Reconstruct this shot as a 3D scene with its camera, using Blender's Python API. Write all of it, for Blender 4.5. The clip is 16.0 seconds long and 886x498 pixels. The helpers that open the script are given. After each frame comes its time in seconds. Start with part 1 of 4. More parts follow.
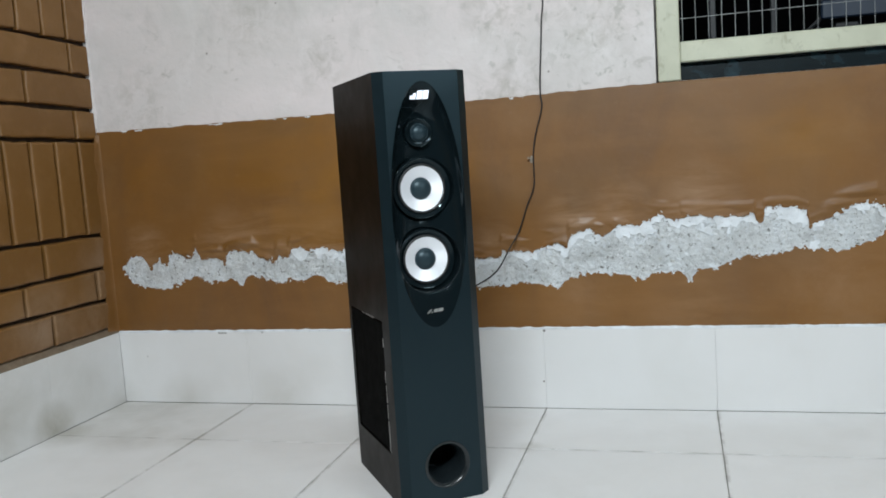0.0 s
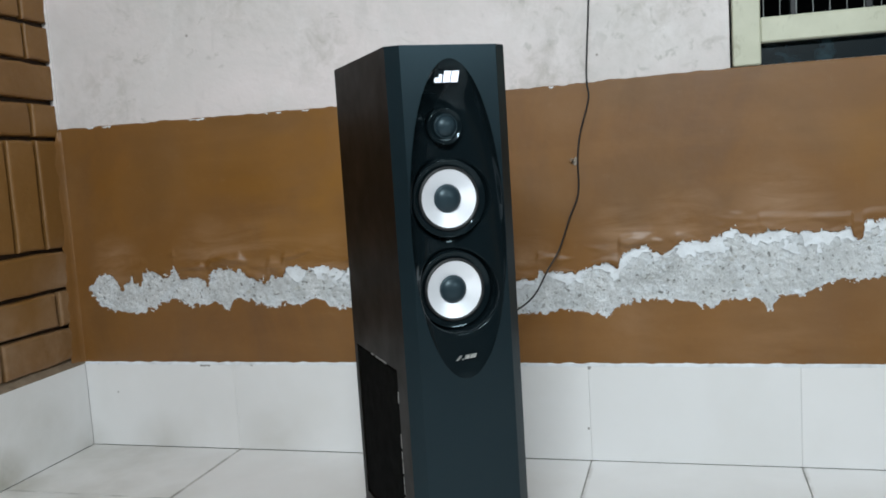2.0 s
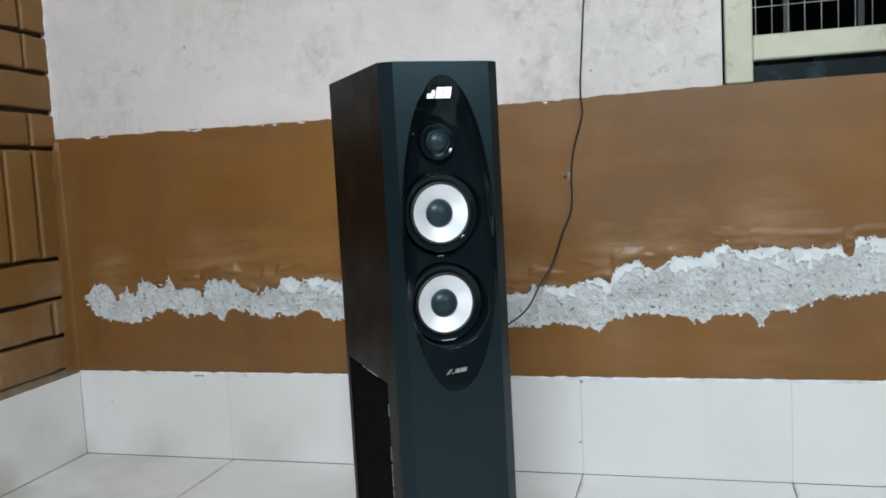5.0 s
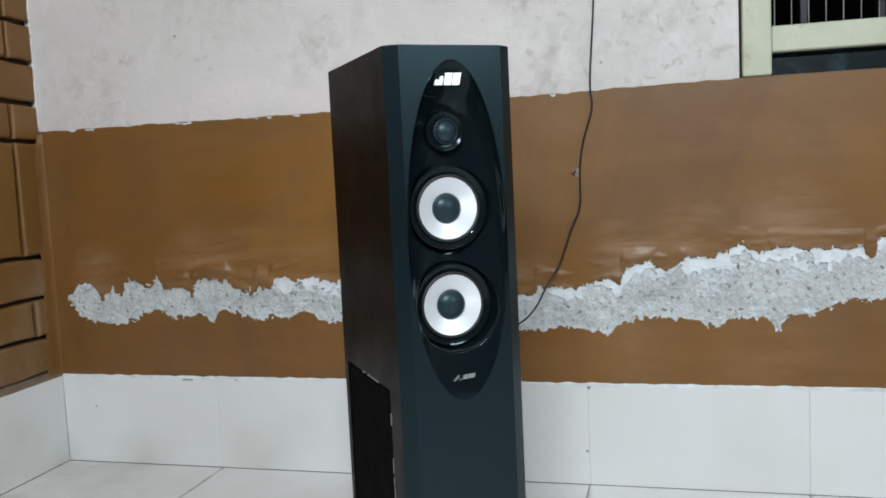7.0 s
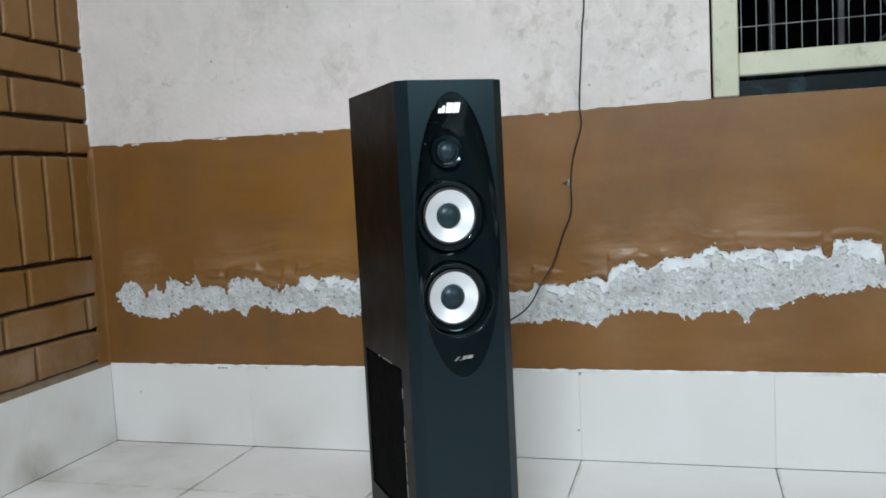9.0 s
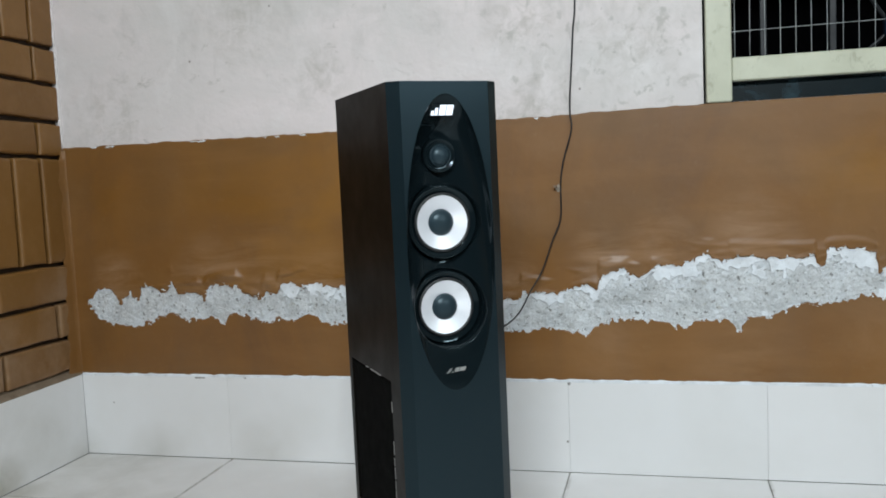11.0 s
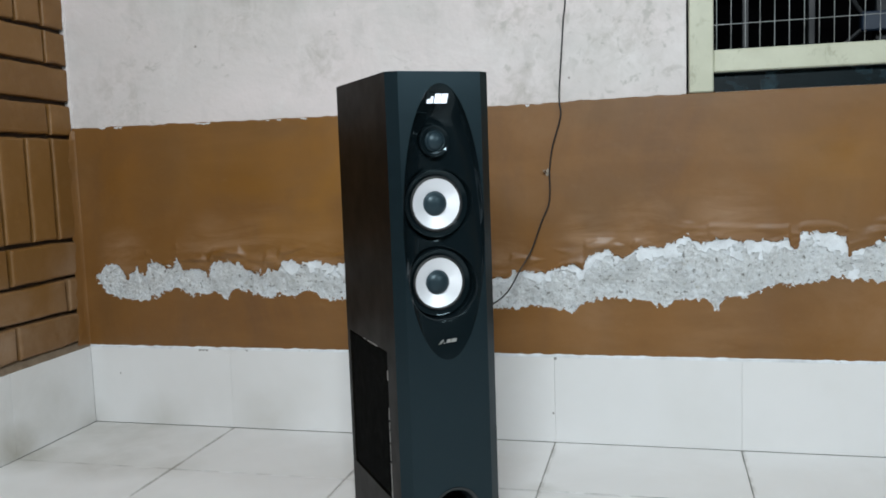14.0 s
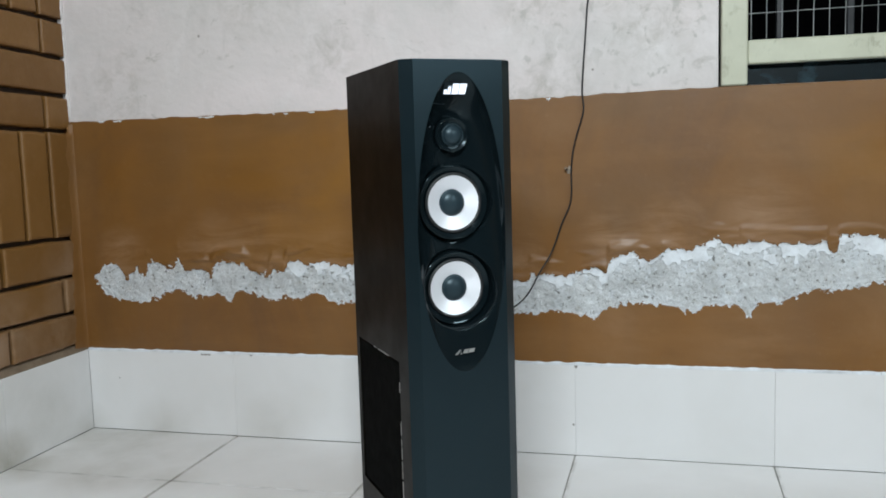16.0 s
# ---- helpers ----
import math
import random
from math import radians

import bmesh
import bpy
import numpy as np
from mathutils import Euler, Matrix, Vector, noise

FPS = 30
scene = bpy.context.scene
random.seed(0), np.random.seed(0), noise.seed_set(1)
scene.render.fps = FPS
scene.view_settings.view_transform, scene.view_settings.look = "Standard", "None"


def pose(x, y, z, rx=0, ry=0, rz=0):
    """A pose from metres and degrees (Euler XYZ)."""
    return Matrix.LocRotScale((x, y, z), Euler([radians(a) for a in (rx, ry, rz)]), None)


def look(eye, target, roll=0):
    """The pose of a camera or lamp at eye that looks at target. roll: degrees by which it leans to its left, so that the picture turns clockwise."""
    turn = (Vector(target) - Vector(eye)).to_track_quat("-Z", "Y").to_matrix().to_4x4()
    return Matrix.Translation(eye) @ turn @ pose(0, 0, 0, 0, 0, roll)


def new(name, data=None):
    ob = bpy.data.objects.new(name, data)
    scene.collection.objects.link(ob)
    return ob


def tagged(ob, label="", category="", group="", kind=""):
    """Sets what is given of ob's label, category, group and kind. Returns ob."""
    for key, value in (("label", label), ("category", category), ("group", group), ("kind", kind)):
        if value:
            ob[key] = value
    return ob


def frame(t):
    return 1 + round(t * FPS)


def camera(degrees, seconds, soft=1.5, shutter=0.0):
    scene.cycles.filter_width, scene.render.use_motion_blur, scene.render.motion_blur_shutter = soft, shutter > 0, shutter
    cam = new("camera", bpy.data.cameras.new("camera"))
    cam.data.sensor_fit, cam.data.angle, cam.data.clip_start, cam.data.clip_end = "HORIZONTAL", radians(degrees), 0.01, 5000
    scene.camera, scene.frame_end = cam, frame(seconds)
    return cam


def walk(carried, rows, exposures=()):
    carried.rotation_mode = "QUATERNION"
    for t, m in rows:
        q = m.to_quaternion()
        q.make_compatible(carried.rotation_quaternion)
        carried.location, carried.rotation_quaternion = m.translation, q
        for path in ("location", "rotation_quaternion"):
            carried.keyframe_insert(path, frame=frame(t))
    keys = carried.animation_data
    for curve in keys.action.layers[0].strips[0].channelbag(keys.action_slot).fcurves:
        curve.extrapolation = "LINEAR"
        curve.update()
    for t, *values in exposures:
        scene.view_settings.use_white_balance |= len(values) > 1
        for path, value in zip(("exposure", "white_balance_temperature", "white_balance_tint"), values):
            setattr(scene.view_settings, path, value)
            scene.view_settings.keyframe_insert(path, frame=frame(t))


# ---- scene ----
cam = camera(54.0, 16.0, soft=1.8)
# seconds, eye x y z in metres, yaw to the left of +y, pitch, roll in degrees
PATH = [
    (0.0, 1.923, -2.602, 0.803, 15.48, -6.32, -3.71),
    (0.5, 1.725, -2.050, 0.773, 14.73, -6.76, -3.45),
    (1.0, 1.727, -2.082, 0.792, 15.27, -6.73, -3.18),
    (1.5, 1.756, -2.173, 0.800, 15.54, -6.23, -3.55),
    (2.0, 1.757, -2.179, 0.801, 15.79, -6.14, -3.64),
    (2.5, 1.772, -2.211, 0.805, 16.20, -5.74, -3.74),
    (3.0, 1.808, -2.296, 0.807, 17.01, -5.60, -3.57),
    (3.5, 1.797, -2.250, 0.807, 16.71, -5.50, -3.43),
    (4.0, 1.794, -2.249, 0.806, 16.53, -5.42, -3.17),
    (4.2, 1.787, -2.230, 0.810, 15.83, -5.41, -3.23),
    (6.3, 1.752, -2.134, 0.798, 15.53, -5.57, -3.01),
    (6.5, 1.686, -1.987, 0.776, 14.64, -5.43, -2.97),
    (7.0, 1.719, -2.098, 0.792, 15.04, -5.33, -2.75),
    (7.5, 1.782, -2.279, 0.808, 15.74, -5.12, -2.68),
    (8.0, 1.801, -2.318, 0.808, 15.96, -5.12, -3.05),
    (8.5, 1.830, -2.384, 0.814, 16.20, -5.12, -2.91),
    (9.0, 1.816, -2.350, 0.814, 16.17, -5.14, -2.95),
    (9.2, 1.800, -2.300, 0.804, 15.72, -5.25, -3.20),
    (11.3, 1.764, -2.299, 0.822, 14.34, -4.86, -2.58),
    (11.5, 1.873, -2.594, 0.850, 15.28, -4.95, -2.55),
    (12.0, 1.811, -2.450, 0.833, 14.57, -5.25, -2.28),
    (12.5, 1.815, -2.468, 0.833, 14.53, -5.42, -2.06),
    (13.0, 1.714, -2.198, 0.809, 13.86, -5.95, -1.63),
    (13.5, 1.759, -2.316, 0.813, 14.07, -6.02, -1.77),
    (14.0, 1.796, -2.411, 0.820, 14.09, -6.09, -1.98),
    (14.5, 1.784, -2.386, 0.818, 14.22, -5.98, -1.98),
    (15.0, 1.779, -2.382, 0.817, 14.55, -5.98, -1.85),
    (15.5, 1.739, -2.277, 0.811, 14.26, -6.29, -1.64),
    (16.0, 1.749, -2.288, 0.815, 14.68, -6.19, -1.73),
]


def eye_pose(x, y, z, yaw, pitch, roll):
    a, b = radians(yaw), radians(pitch)
    ahead = Vector((-math.sin(a) * math.cos(b), math.cos(a) * math.cos(b), math.sin(b)))
    eye = Vector((x, y, z))
    return look(eye, eye + ahead, roll)


EXPOSURE = 0.0
walk(cam, [(t, eye_pose(*row)) for t, *row in PATH], exposures=[(0.0, EXPOSURE), (16.0, EXPOSURE)])

# ---------------------------------------------------------------- light: night, a cool tube lamp high behind the camera and a weaker unseen fill to its right
world = bpy.data.worlds.new("night")
world.use_nodes = True
world.node_tree.nodes["Background"].inputs[0].default_value = (0.03, 0.04, 0.06, 1)
world.node_tree.nodes["Background"].inputs[1].default_value = 0.1
scene.world = world

# the second lamp is an added fill that brightens the speaker's front panel
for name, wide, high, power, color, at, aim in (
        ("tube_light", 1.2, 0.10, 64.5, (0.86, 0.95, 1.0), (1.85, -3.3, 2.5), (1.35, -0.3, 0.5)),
        ("side_fill_light", 0.9, 0.40, 18.0, (0.78, 0.94, 1.0), (4.50, -2.75, 2.05), (1.35, -0.75, 0.8))):
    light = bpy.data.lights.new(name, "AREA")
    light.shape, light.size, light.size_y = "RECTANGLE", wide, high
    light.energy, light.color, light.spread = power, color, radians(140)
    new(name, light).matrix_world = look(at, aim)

# ---------------------------------------------------------------- sizes
ROOM_X, ROOM_Y, ROOM_Z = 5.4, -6.5, 2.75     # the room's far side, its back and its ceiling, unseen; the first two set for bounce and reflections
SKIRT = 0.250                                # height of the tiled skirting
TILE = 0.502
WIN_X0, WIN_X1, WIN_Z0, WIN_Z1 = 1.867, 3.07, 0.962, 2.17


# ---------------------------------------------------------------- materials
class Nodes:
    """A small builder of node materials."""

    def __init__(self, name):
        self.mat = bpy.data.materials.new(name)
        self.mat.use_nodes = True
        self.tree = self.mat.node_tree
        self.shader = self.tree.nodes["Principled BSDF"]
        self.place = self.add("ShaderNodeTexCoord").outputs["Object"]

    def add(self, kind):
        return self.tree.nodes.new(kind)

    def link(self, a, b):
        self.tree.links.new(a, b)

    def world_place(self):
        return self.add("ShaderNodeNewGeometry").outputs["Position"]

    def noise(self, scale, detail=4.0, rough=0.55, place=None, stretch=None, warp=0.0):
        src = place or self.place
        if stretch:
            m = self.add("ShaderNodeMapping")
            m.inputs["Scale"].default_value = stretch
            self.link(src, m.inputs["Vector"])
            src = m.outputs["Vector"]
        n = self.add("ShaderNodeTexNoise")
        n.inputs["Scale"].default_value, n.inputs["Detail"].default_value = scale, detail
        n.inputs["Roughness"].default_value, n.inputs["Distortion"].default_value = rough, warp
        self.link(src, n.inputs["Vector"])
        return n.outputs["Fac"]

    def ramp(self, src, lo, hi, a=0.0, b=1.0):
        m = self.add("ShaderNodeMapRange")
        m.inputs["From Min"].default_value, m.inputs["From Max"].default_value = lo, hi
        m.inputs["To Min"].default_value, m.inputs["To Max"].default_value = a, b
        self.link(src, m.inputs["Value"])
        return m.outputs["Result"]

    def maths(self, op, a, b):
        m = self.add("ShaderNodeMath")
        m.operation = op
        for socket, v in zip(m.inputs, (a, b)):
            if isinstance(v, (int, float)):
                socket.default_value = v
            else:
                self.link(v, socket)
        return m.outputs[0]

    def mix(self, fac, a, b):
        m = self.add("ShaderNodeMix")
        m.data_type = "RGBA"
        for socket, v in ((m.inputs[0], fac), (m.inputs[6], a), (m.inputs[7], b)):
            if isinstance(v, tuple):
                socket.default_value = (*v, 1)
            elif isinstance(v, (int, float)):
                socket.default_value = v
            else:
                self.link(v, socket)
        return m.outputs[2]

    def near(self, at, radius, place=None):
        """1 at the place, 0 from radius on."""
        d = self.add("ShaderNodeVectorMath")
        d.operation = "DISTANCE"
        self.link(place or self.world_place(), d.inputs[0])
        d.inputs[1].default_value = at
        return self.ramp(d.outputs["Value"], 0.0, radius, 1.0, 0.0)

    def random(self):
        return self.add("ShaderNodeObjectInfo").outputs["Random"]

    def finish(self, color, rough, bump=None, strength=0.2, distance=0.002, metal=0.0, **more):
        for key, v in (("Base Color", color), ("Roughness", rough), ("Metallic", metal)):
            socket = self.shader.inputs[key]
            if isinstance(v, tuple):
                socket.default_value = (*v, 1)
            elif isinstance(v, (int, float)):
                socket.default_value = v
            else:
                self.link(v, socket)
        for key, v in more.items():
            self.shader.inputs[key.replace("_", " ")].default_value = v
        if bump is not None:
            b = self.add("ShaderNodeBump")
            b.inputs["Strength"].default_value, b.inputs["Distance"].default_value = strength, distance
            self.link(bump, b.inputs["Height"])
            self.link(b.outputs["Normal"], self.shader.inputs["Normal"])
        return self.mat


def limewash():
    n = Nodes("limewash")
    p = n.world_place()
    broad = n.ramp(n.noise(1.9, 5, 0.6, p, warp=0.7), 0.34, 0.66)
    tint = n.mix(broad, (0.685, 0.615, 0.605), (0.56, 0.53, 0.51))
    pale = n.ramp(n.noise(3.4, 5, 0.62, p, warp=0.5), 0.52, 0.74)
    tint = n.mix(n.maths("MULTIPLY", pale, 0.6), tint, (0.735, 0.70, 0.69))
    blotch = n.ramp(n.noise(6.0, 6, 0.66, p, (1.0, 1.0, 0.7), 1.0), 0.52, 0.70)
    tint = n.mix(n.maths("MULTIPLY", blotch, 0.50), tint, (0.455, 0.425, 0.405))
    dark = n.ramp(n.noise(15.0, 5, 0.66, p, (1.0, 1.0, 1.5), 0.7), 0.60, 0.72)
    where = n.ramp(n.noise(2.3, 2, 0.5, p), 0.46, 0.62)
    tint = n.mix(n.maths("MULTIPLY", n.maths("MULTIPLY", dark, where), 0.60), tint, (0.34, 0.315, 0.285))
    fleck = n.ramp(n.noise(38.0, 3, 0.6, p), 0.68, 0.76)
    tint = n.mix(n.maths("MULTIPLY", n.maths("MULTIPLY", fleck, where), 0.5), tint, (0.28, 0.25, 0.22))
    for at, radius in (((1.45, 0.0, 0.99), 0.15), ((1.70, 0.0, 1.15), 0.20), ((0.18, 0.0, 1.02), 0.15), ((0.62, 0.0, 1.27), 0.16), ((0.84, 0.0, 1.11), 0.12), ((1.42, 0.0, 1.21), 0.14)):
        ragged = n.ramp(n.noise(20.0, 6, 0.7, p, warp=0.6), 0.44, 0.64)
        tint = n.mix(n.maths("MULTIPLY", n.maths("MULTIPLY", n.near(at, radius, p), ragged), 0.60), tint, (0.37, 0.34, 0.30))
    for at, radius in (((1.70, 0.0, 1.17), 0.21), ((1.42, 0.0, 1.21), 0.14), ((1.72, 0.0, 1.03), 0.15), ((1.43, 0.0, 0.985), 0.13)):
        spot = n.ramp(n.noise(24.0, 3, 0.6, p, (1.0, 1.0, 0.8), 0.2), 0.58, 0.67)
        tint = n.mix(n.maths("MULTIPLY", n.maths("MULTIPLY", n.ramp(n.near(at, radius, p), 0.0, 0.4), spot), 0.55), tint, (0.36, 0.345, 0.315))
    for at, radius in (((0.445, 0.0, 1.173), 0.006), ((0.704, 0.0, 1.308), 0.005), ((1.56, 0.0, 1.02), 0.005)):
        tint = n.mix(n.ramp(n.near(at, radius, p), 0.1, 0.7, 0.0, 0.85), tint, (0.22, 0.19, 0.17))
    bump = n.maths("ADD", n.noise(55.0, 4, 0.6, p), n.maths("MULTIPLY", n.noise(7.0, 4, 0.6, p), 5.0))
    return n.finish(tint, 0.85, bump, 0.22, 0.004)


def brown_paint():
    n = Nodes("brown_oil_paint")
    p = n.world_place()
    broad = n.ramp(n.noise(1.5, 5, 0.6, p, warp=0.5), 0.32, 0.68)
    tint = n.mix(broad, (0.180, 0.082, 0.021), (0.166, 0.068, 0.010))
    fade = n.ramp(n.noise(3.6, 6, 0.62, p, (1.0, 1.0, 1.5), 0.6), 0.48, 0.74)
    tint = n.mix(n.maths("MULTIPLY", fade, 0.40), tint, (0.225, 0.118, 0.046))
    grime = n.ramp(n.noise(2.6, 6, 0.68, p, (1.0, 1.0, 0.6), 0.4), 0.50, 0.74)
    tint = n.mix(n.maths("MULTIPLY", grime, 0.68), tint, (0.098, 0.047, 0.020))
    damp = n.ramp(n.noise(2.1, 3, 0.5, p, (1.0, 1.0, 1.3), 0.3), 0.50, 0.70)
    tint = n.mix(n.maths("MULTIPLY", damp, 0.55), tint, (0.118, 0.062, 0.022))
    sunny = n.ramp(n.noise(1.3, 3, 0.5, n.place, None, 0.2), 0.50, 0.66)
    tint = n.mix(n.maths("MULTIPLY", sunny, 0.45), tint, (0.225, 0.092, 0.010))
    streak = n.ramp(n.noise(9.0, 4, 0.6, p, (1.0, 1.0, 0.18)), 0.52, 0.74)
    tint = n.mix(n.maths("MULTIPLY", streak, 0.30), tint, (0.14, 0.07, 0.03))
    rub = n.ramp(n.noise(42.0, 4, 0.7, p), 0.60, 0.76)
    tint = n.mix(n.maths("MULTIPLY", rub, 0.10), tint, (0.30, 0.20, 0.12))
    for at, radius in (((1.95, 0.0, 0.33), 0.20), ((2.35, 0.0, 0.38), 0.24), ((1.62, 0.0, 0.34), 0.14)):
        worn = n.ramp(n.noise(5.0, 6, 0.68, p, (0.6, 1.0, 1.4), 0.6), 0.36, 0.62)
        tint = n.mix(n.maths("MULTIPLY", n.maths("MULTIPLY", n.near(at, radius, p), worn), 0.75), tint, (0.255, 0.135, 0.058))
    for at, radius in (((0.46, 0.0, 0.555), 0.13), ((0.64, 0.0, 0.56), 0.15), ((0.82, 0.0, 0.55), 0.12), ((1.38, 0.0, 0.525), 0.09), ((1.60, 0.0, 0.575), 0.10), ((1.75, 0.0, 0.60), 0.11), ((1.98, 0.0, 0.625), 0.13), ((0.15, 0.0, 0.545), 0.10)):
        salt = n.ramp(n.noise(8.0, 6, 0.66, p, (0.40, 1.0, 2.2), 0.9), 0.40, 0.66)
        tint = n.mix(n.maths("MULTIPLY", n.maths("MULTIPLY", n.near(at, radius, p), salt), 0.70), tint, (0.36, 0.225, 0.135))
    for at, radius in (((0.72, 0.0, 0.74), 0.42), ((1.00, 0.0, 0.80), 0.40), ((2.25, 0.0, 0.80), 0.22)):
        golden = n.ramp(n.noise(3.0, 5, 0.6, p, (1.0, 1.0, 1.6), 0.5), 0.34, 0.60)
        tint = n.mix(n.maths("MULTIPLY", n.maths("MULTIPLY", n.near(at, radius, p), golden), 0.75), tint, (0.235, 0.100, 0.008))
    wipe = n.ramp(n.noise(4.0, 5, 0.62, p, (0.35, 1.0, 2.2), 0.5), 0.50, 0.68)
    tint = n.mix(n.maths("MULTIPLY", wipe, 0.30), tint, (0.235, 0.112, 0.034))
    rough = n.ramp(n.noise(6.0, 4, 0.6, p), 0.3, 0.7, 0.40, 0.60)
    bump = n.maths("ADD", n.noise(48.0, 4, 0.6, p), n.maths("MULTIPLY", n.noise(6.0, 3, 0.5, p), 4.0))
    return n.finish(tint, rough, bump, 0.13, 0.003)


def brick_paint():
    n = Nodes("brick_paint")
    p = n.world_place()
    tint = n.mix(n.random(), (0.190, 0.088, 0.019), (0.155, 0.069, 0.013))
    fade = n.ramp(n.noise(11.0, 5, 0.6, p), 0.48, 0.72)
    tint = n.mix(n.maths("MULTIPLY", fade, 0.32), tint, (0.27, 0.142, 0.056))
    dust = n.ramp(n.noise(28.0, 6, 0.75, p), 0.54, 0.74)
    tint = n.mix(n.maths("MULTIPLY", dust, 0.13), tint, (0.33, 0.21, 0.12))
    for at, radius in (((0.0, -0.10, 0.31), 0.17), ((0.0, -0.36, 0.33), 0.20), ((0.0, -0.05, 0.50), 0.14)):
        chalk = n.ramp(n.noise(9.0, 5, 0.65, p, warp=0.4), 0.30, 0.64)
        tint = n.mix(n.maths("MULTIPLY", n.maths("MULTIPLY", n.near(at, radius, p), chalk), 0.75), tint, (0.29, 0.195, 0.125))
    bump = n.maths("ADD", n.noise(95.0, 5, 0.7, p), n.maths("MULTIPLY", n.noise(16.0, 3, 0.6, p), 2.2))
    return n.finish(tint, 0.52, bump, 0.35, 0.003)


def mortar():
    n = Nodes("mortar_groove")
    p = n.world_place()
    tint = n.mix(n.ramp(n.noise(30.0, 5, 0.7, p), 0.35, 0.7), (0.018, 0.009, 0.004), (0.055, 0.029, 0.014))
    return n.finish(tint, 0.9, n.noise(140.0, 4, 0.7, p), 0.5, 0.004)


def cement_ledge():
    n = Nodes("cement_ledge")
    p = n.world_place()
    tint = n.mix(n.ramp(n.noise(22.0, 5, 0.7, p), 0.35, 0.7), (0.21, 0.155, 0.105), (0.12, 0.083, 0.052))
    return n.finish(tint, 0.9, n.noise(80.0, 5, 0.7, p), 0.5, 0.004)


def bare_plaster():
    n = Nodes("bare_plaster")
    p = n.world_place()
    base = n.mix(n.ramp(n.noise(16.0, 6, 0.7, p), 0.36, 0.66), (0.78, 0.80, 0.805), (0.58, 0.59, 0.59))
    grain = n.ramp(n.noise(62.0, 5, 0.8, p), 0.54, 0.66)
    base = n.mix(n.maths("MULTIPLY", grain, 0.60), base, (0.30, 0.295, 0.275))
    salt = n.ramp(n.noise(48.0, 5, 0.75, p, warp=0.3), 0.54, 0.66)
    base = n.mix(n.maths("MULTIPLY", salt, 0.85), base, (0.84, 0.86, 0.88))
    bloom = n.ramp(n.noise(13.0, 5, 0.7, p, warp=0.5), 0.46, 0.62)
    base = n.mix(n.maths("MULTIPLY", bloom, 0.55), base, (0.80, 0.84, 0.875))
    drab = n.ramp(n.noise(8.0, 4, 0.6, p, warp=0.4), 0.52, 0.66)
    base = n.mix(n.maths("MULTIPLY", drab, 0.40), base, (0.40, 0.415, 0.41))
    pit = n.ramp(n.noise(66.0, 3, 0.65, p), 0.60, 0.65)
    base = n.mix(n.maths("MULTIPLY", pit, 0.75), base, (0.14, 0.135, 0.115))
    ochre = n.ramp(n.noise(34.0, 4, 0.7, p, warp=0.4), 0.60, 0.70)
    base = n.mix(n.maths("MULTIPLY", ochre, 0.45), base, (0.36, 0.335, 0.255))
    bump = n.maths("ADD", n.noise(150.0, 4, 0.8, p), n.maths("MULTIPLY", n.noise(45.0, 4, 0.7, p), 2.0))
    return n.finish(base, 0.92, bump, 0.9, 0.008)


def old_primer():
    n = Nodes("old_primer")
    p = n.world_place()
    base = n.mix(n.ramp(n.noise(18.0, 5, 0.65, p), 0.4, 0.68), (0.74, 0.77, 0.80), (0.56, 0.575, 0.59))
    speck = n.ramp(n.noise(130.0, 3, 0.7, p), 0.62, 0.70)
    base = n.mix(n.maths("MULTIPLY", speck, 0.6), base, (0.35, 0.34, 0.32))
    return n.finish(base, 0.85, n.noise(110.0, 5, 0.7, p), 0.45, 0.003)


def glazed_tile(name, stain_shade_at=(), tone=1.0, chips=(), grid=None):
    n = Nodes(name)
    p = n.world_place()
    base = n.mix(n.random(), tuple(v * tone for v in (0.80, 0.79, 0.785)), tuple(v * tone for v in (0.77, 0.763, 0.758)))
    cloud = n.ramp(n.noise(3.0, 5, 0.6, p, warp=0.5), 0.42, 0.72)
    base = n.mix(n.maths("MULTIPLY", cloud, 0.4), base, (0.665, 0.65, 0.63))
    film = n.ramp(n.noise(4.5, 3, 0.55, p), 0.5, 0.8)
    base = n.mix(n.maths("MULTIPLY", film, 0.18), base, (0.55, 0.53, 0.49))
    for at, radius, much in stain_shade_at:
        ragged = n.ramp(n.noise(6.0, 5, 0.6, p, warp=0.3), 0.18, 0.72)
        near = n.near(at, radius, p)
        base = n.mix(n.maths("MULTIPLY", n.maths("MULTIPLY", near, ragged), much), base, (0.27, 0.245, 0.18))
    for at, radius in chips:
        edge = n.ramp(n.maths("ADD", n.near(at, radius, p), n.maths("MULTIPLY", n.noise(120.0, 3, 0.6, p), 0.8)), 0.72, 0.86)
        base = n.mix(n.maths("MULTIPLY", edge, 0.8), base, (0.16, 0.14, 0.12))
    if grid:
        # grime rubbed into the tile edges along the joints
        split = n.add("ShaderNodeSeparateXYZ")
        n.link(p, split.inputs[0])
        for axis, start in zip("XY", grid):
            off = n.maths("PINGPONG", n.maths("ADD", split.outputs[axis], 10 * TILE - start), TILE / 2)
            wear = n.ramp(n.noise(11.0, 5, 0.65, p, warp=0.3), 0.42, 0.64, 0.0, 1.0)
            reach = n.maths("MULTIPLY", n.ramp(off, 0.0015, 0.0085, 1.0, 0.0), wear)
            base = n.mix(n.maths("MULTIPLY", reach, 0.6), base, (0.22, 0.205, 0.17))
    rough = n.ramp(n.noise(8.0, 5, 0.6, p), 0.3, 0.75, 0.30, 0.46)
    return n.finish(base, rough, n.noise(7.0, 2, 0.5, p), 0.05, 0.003)


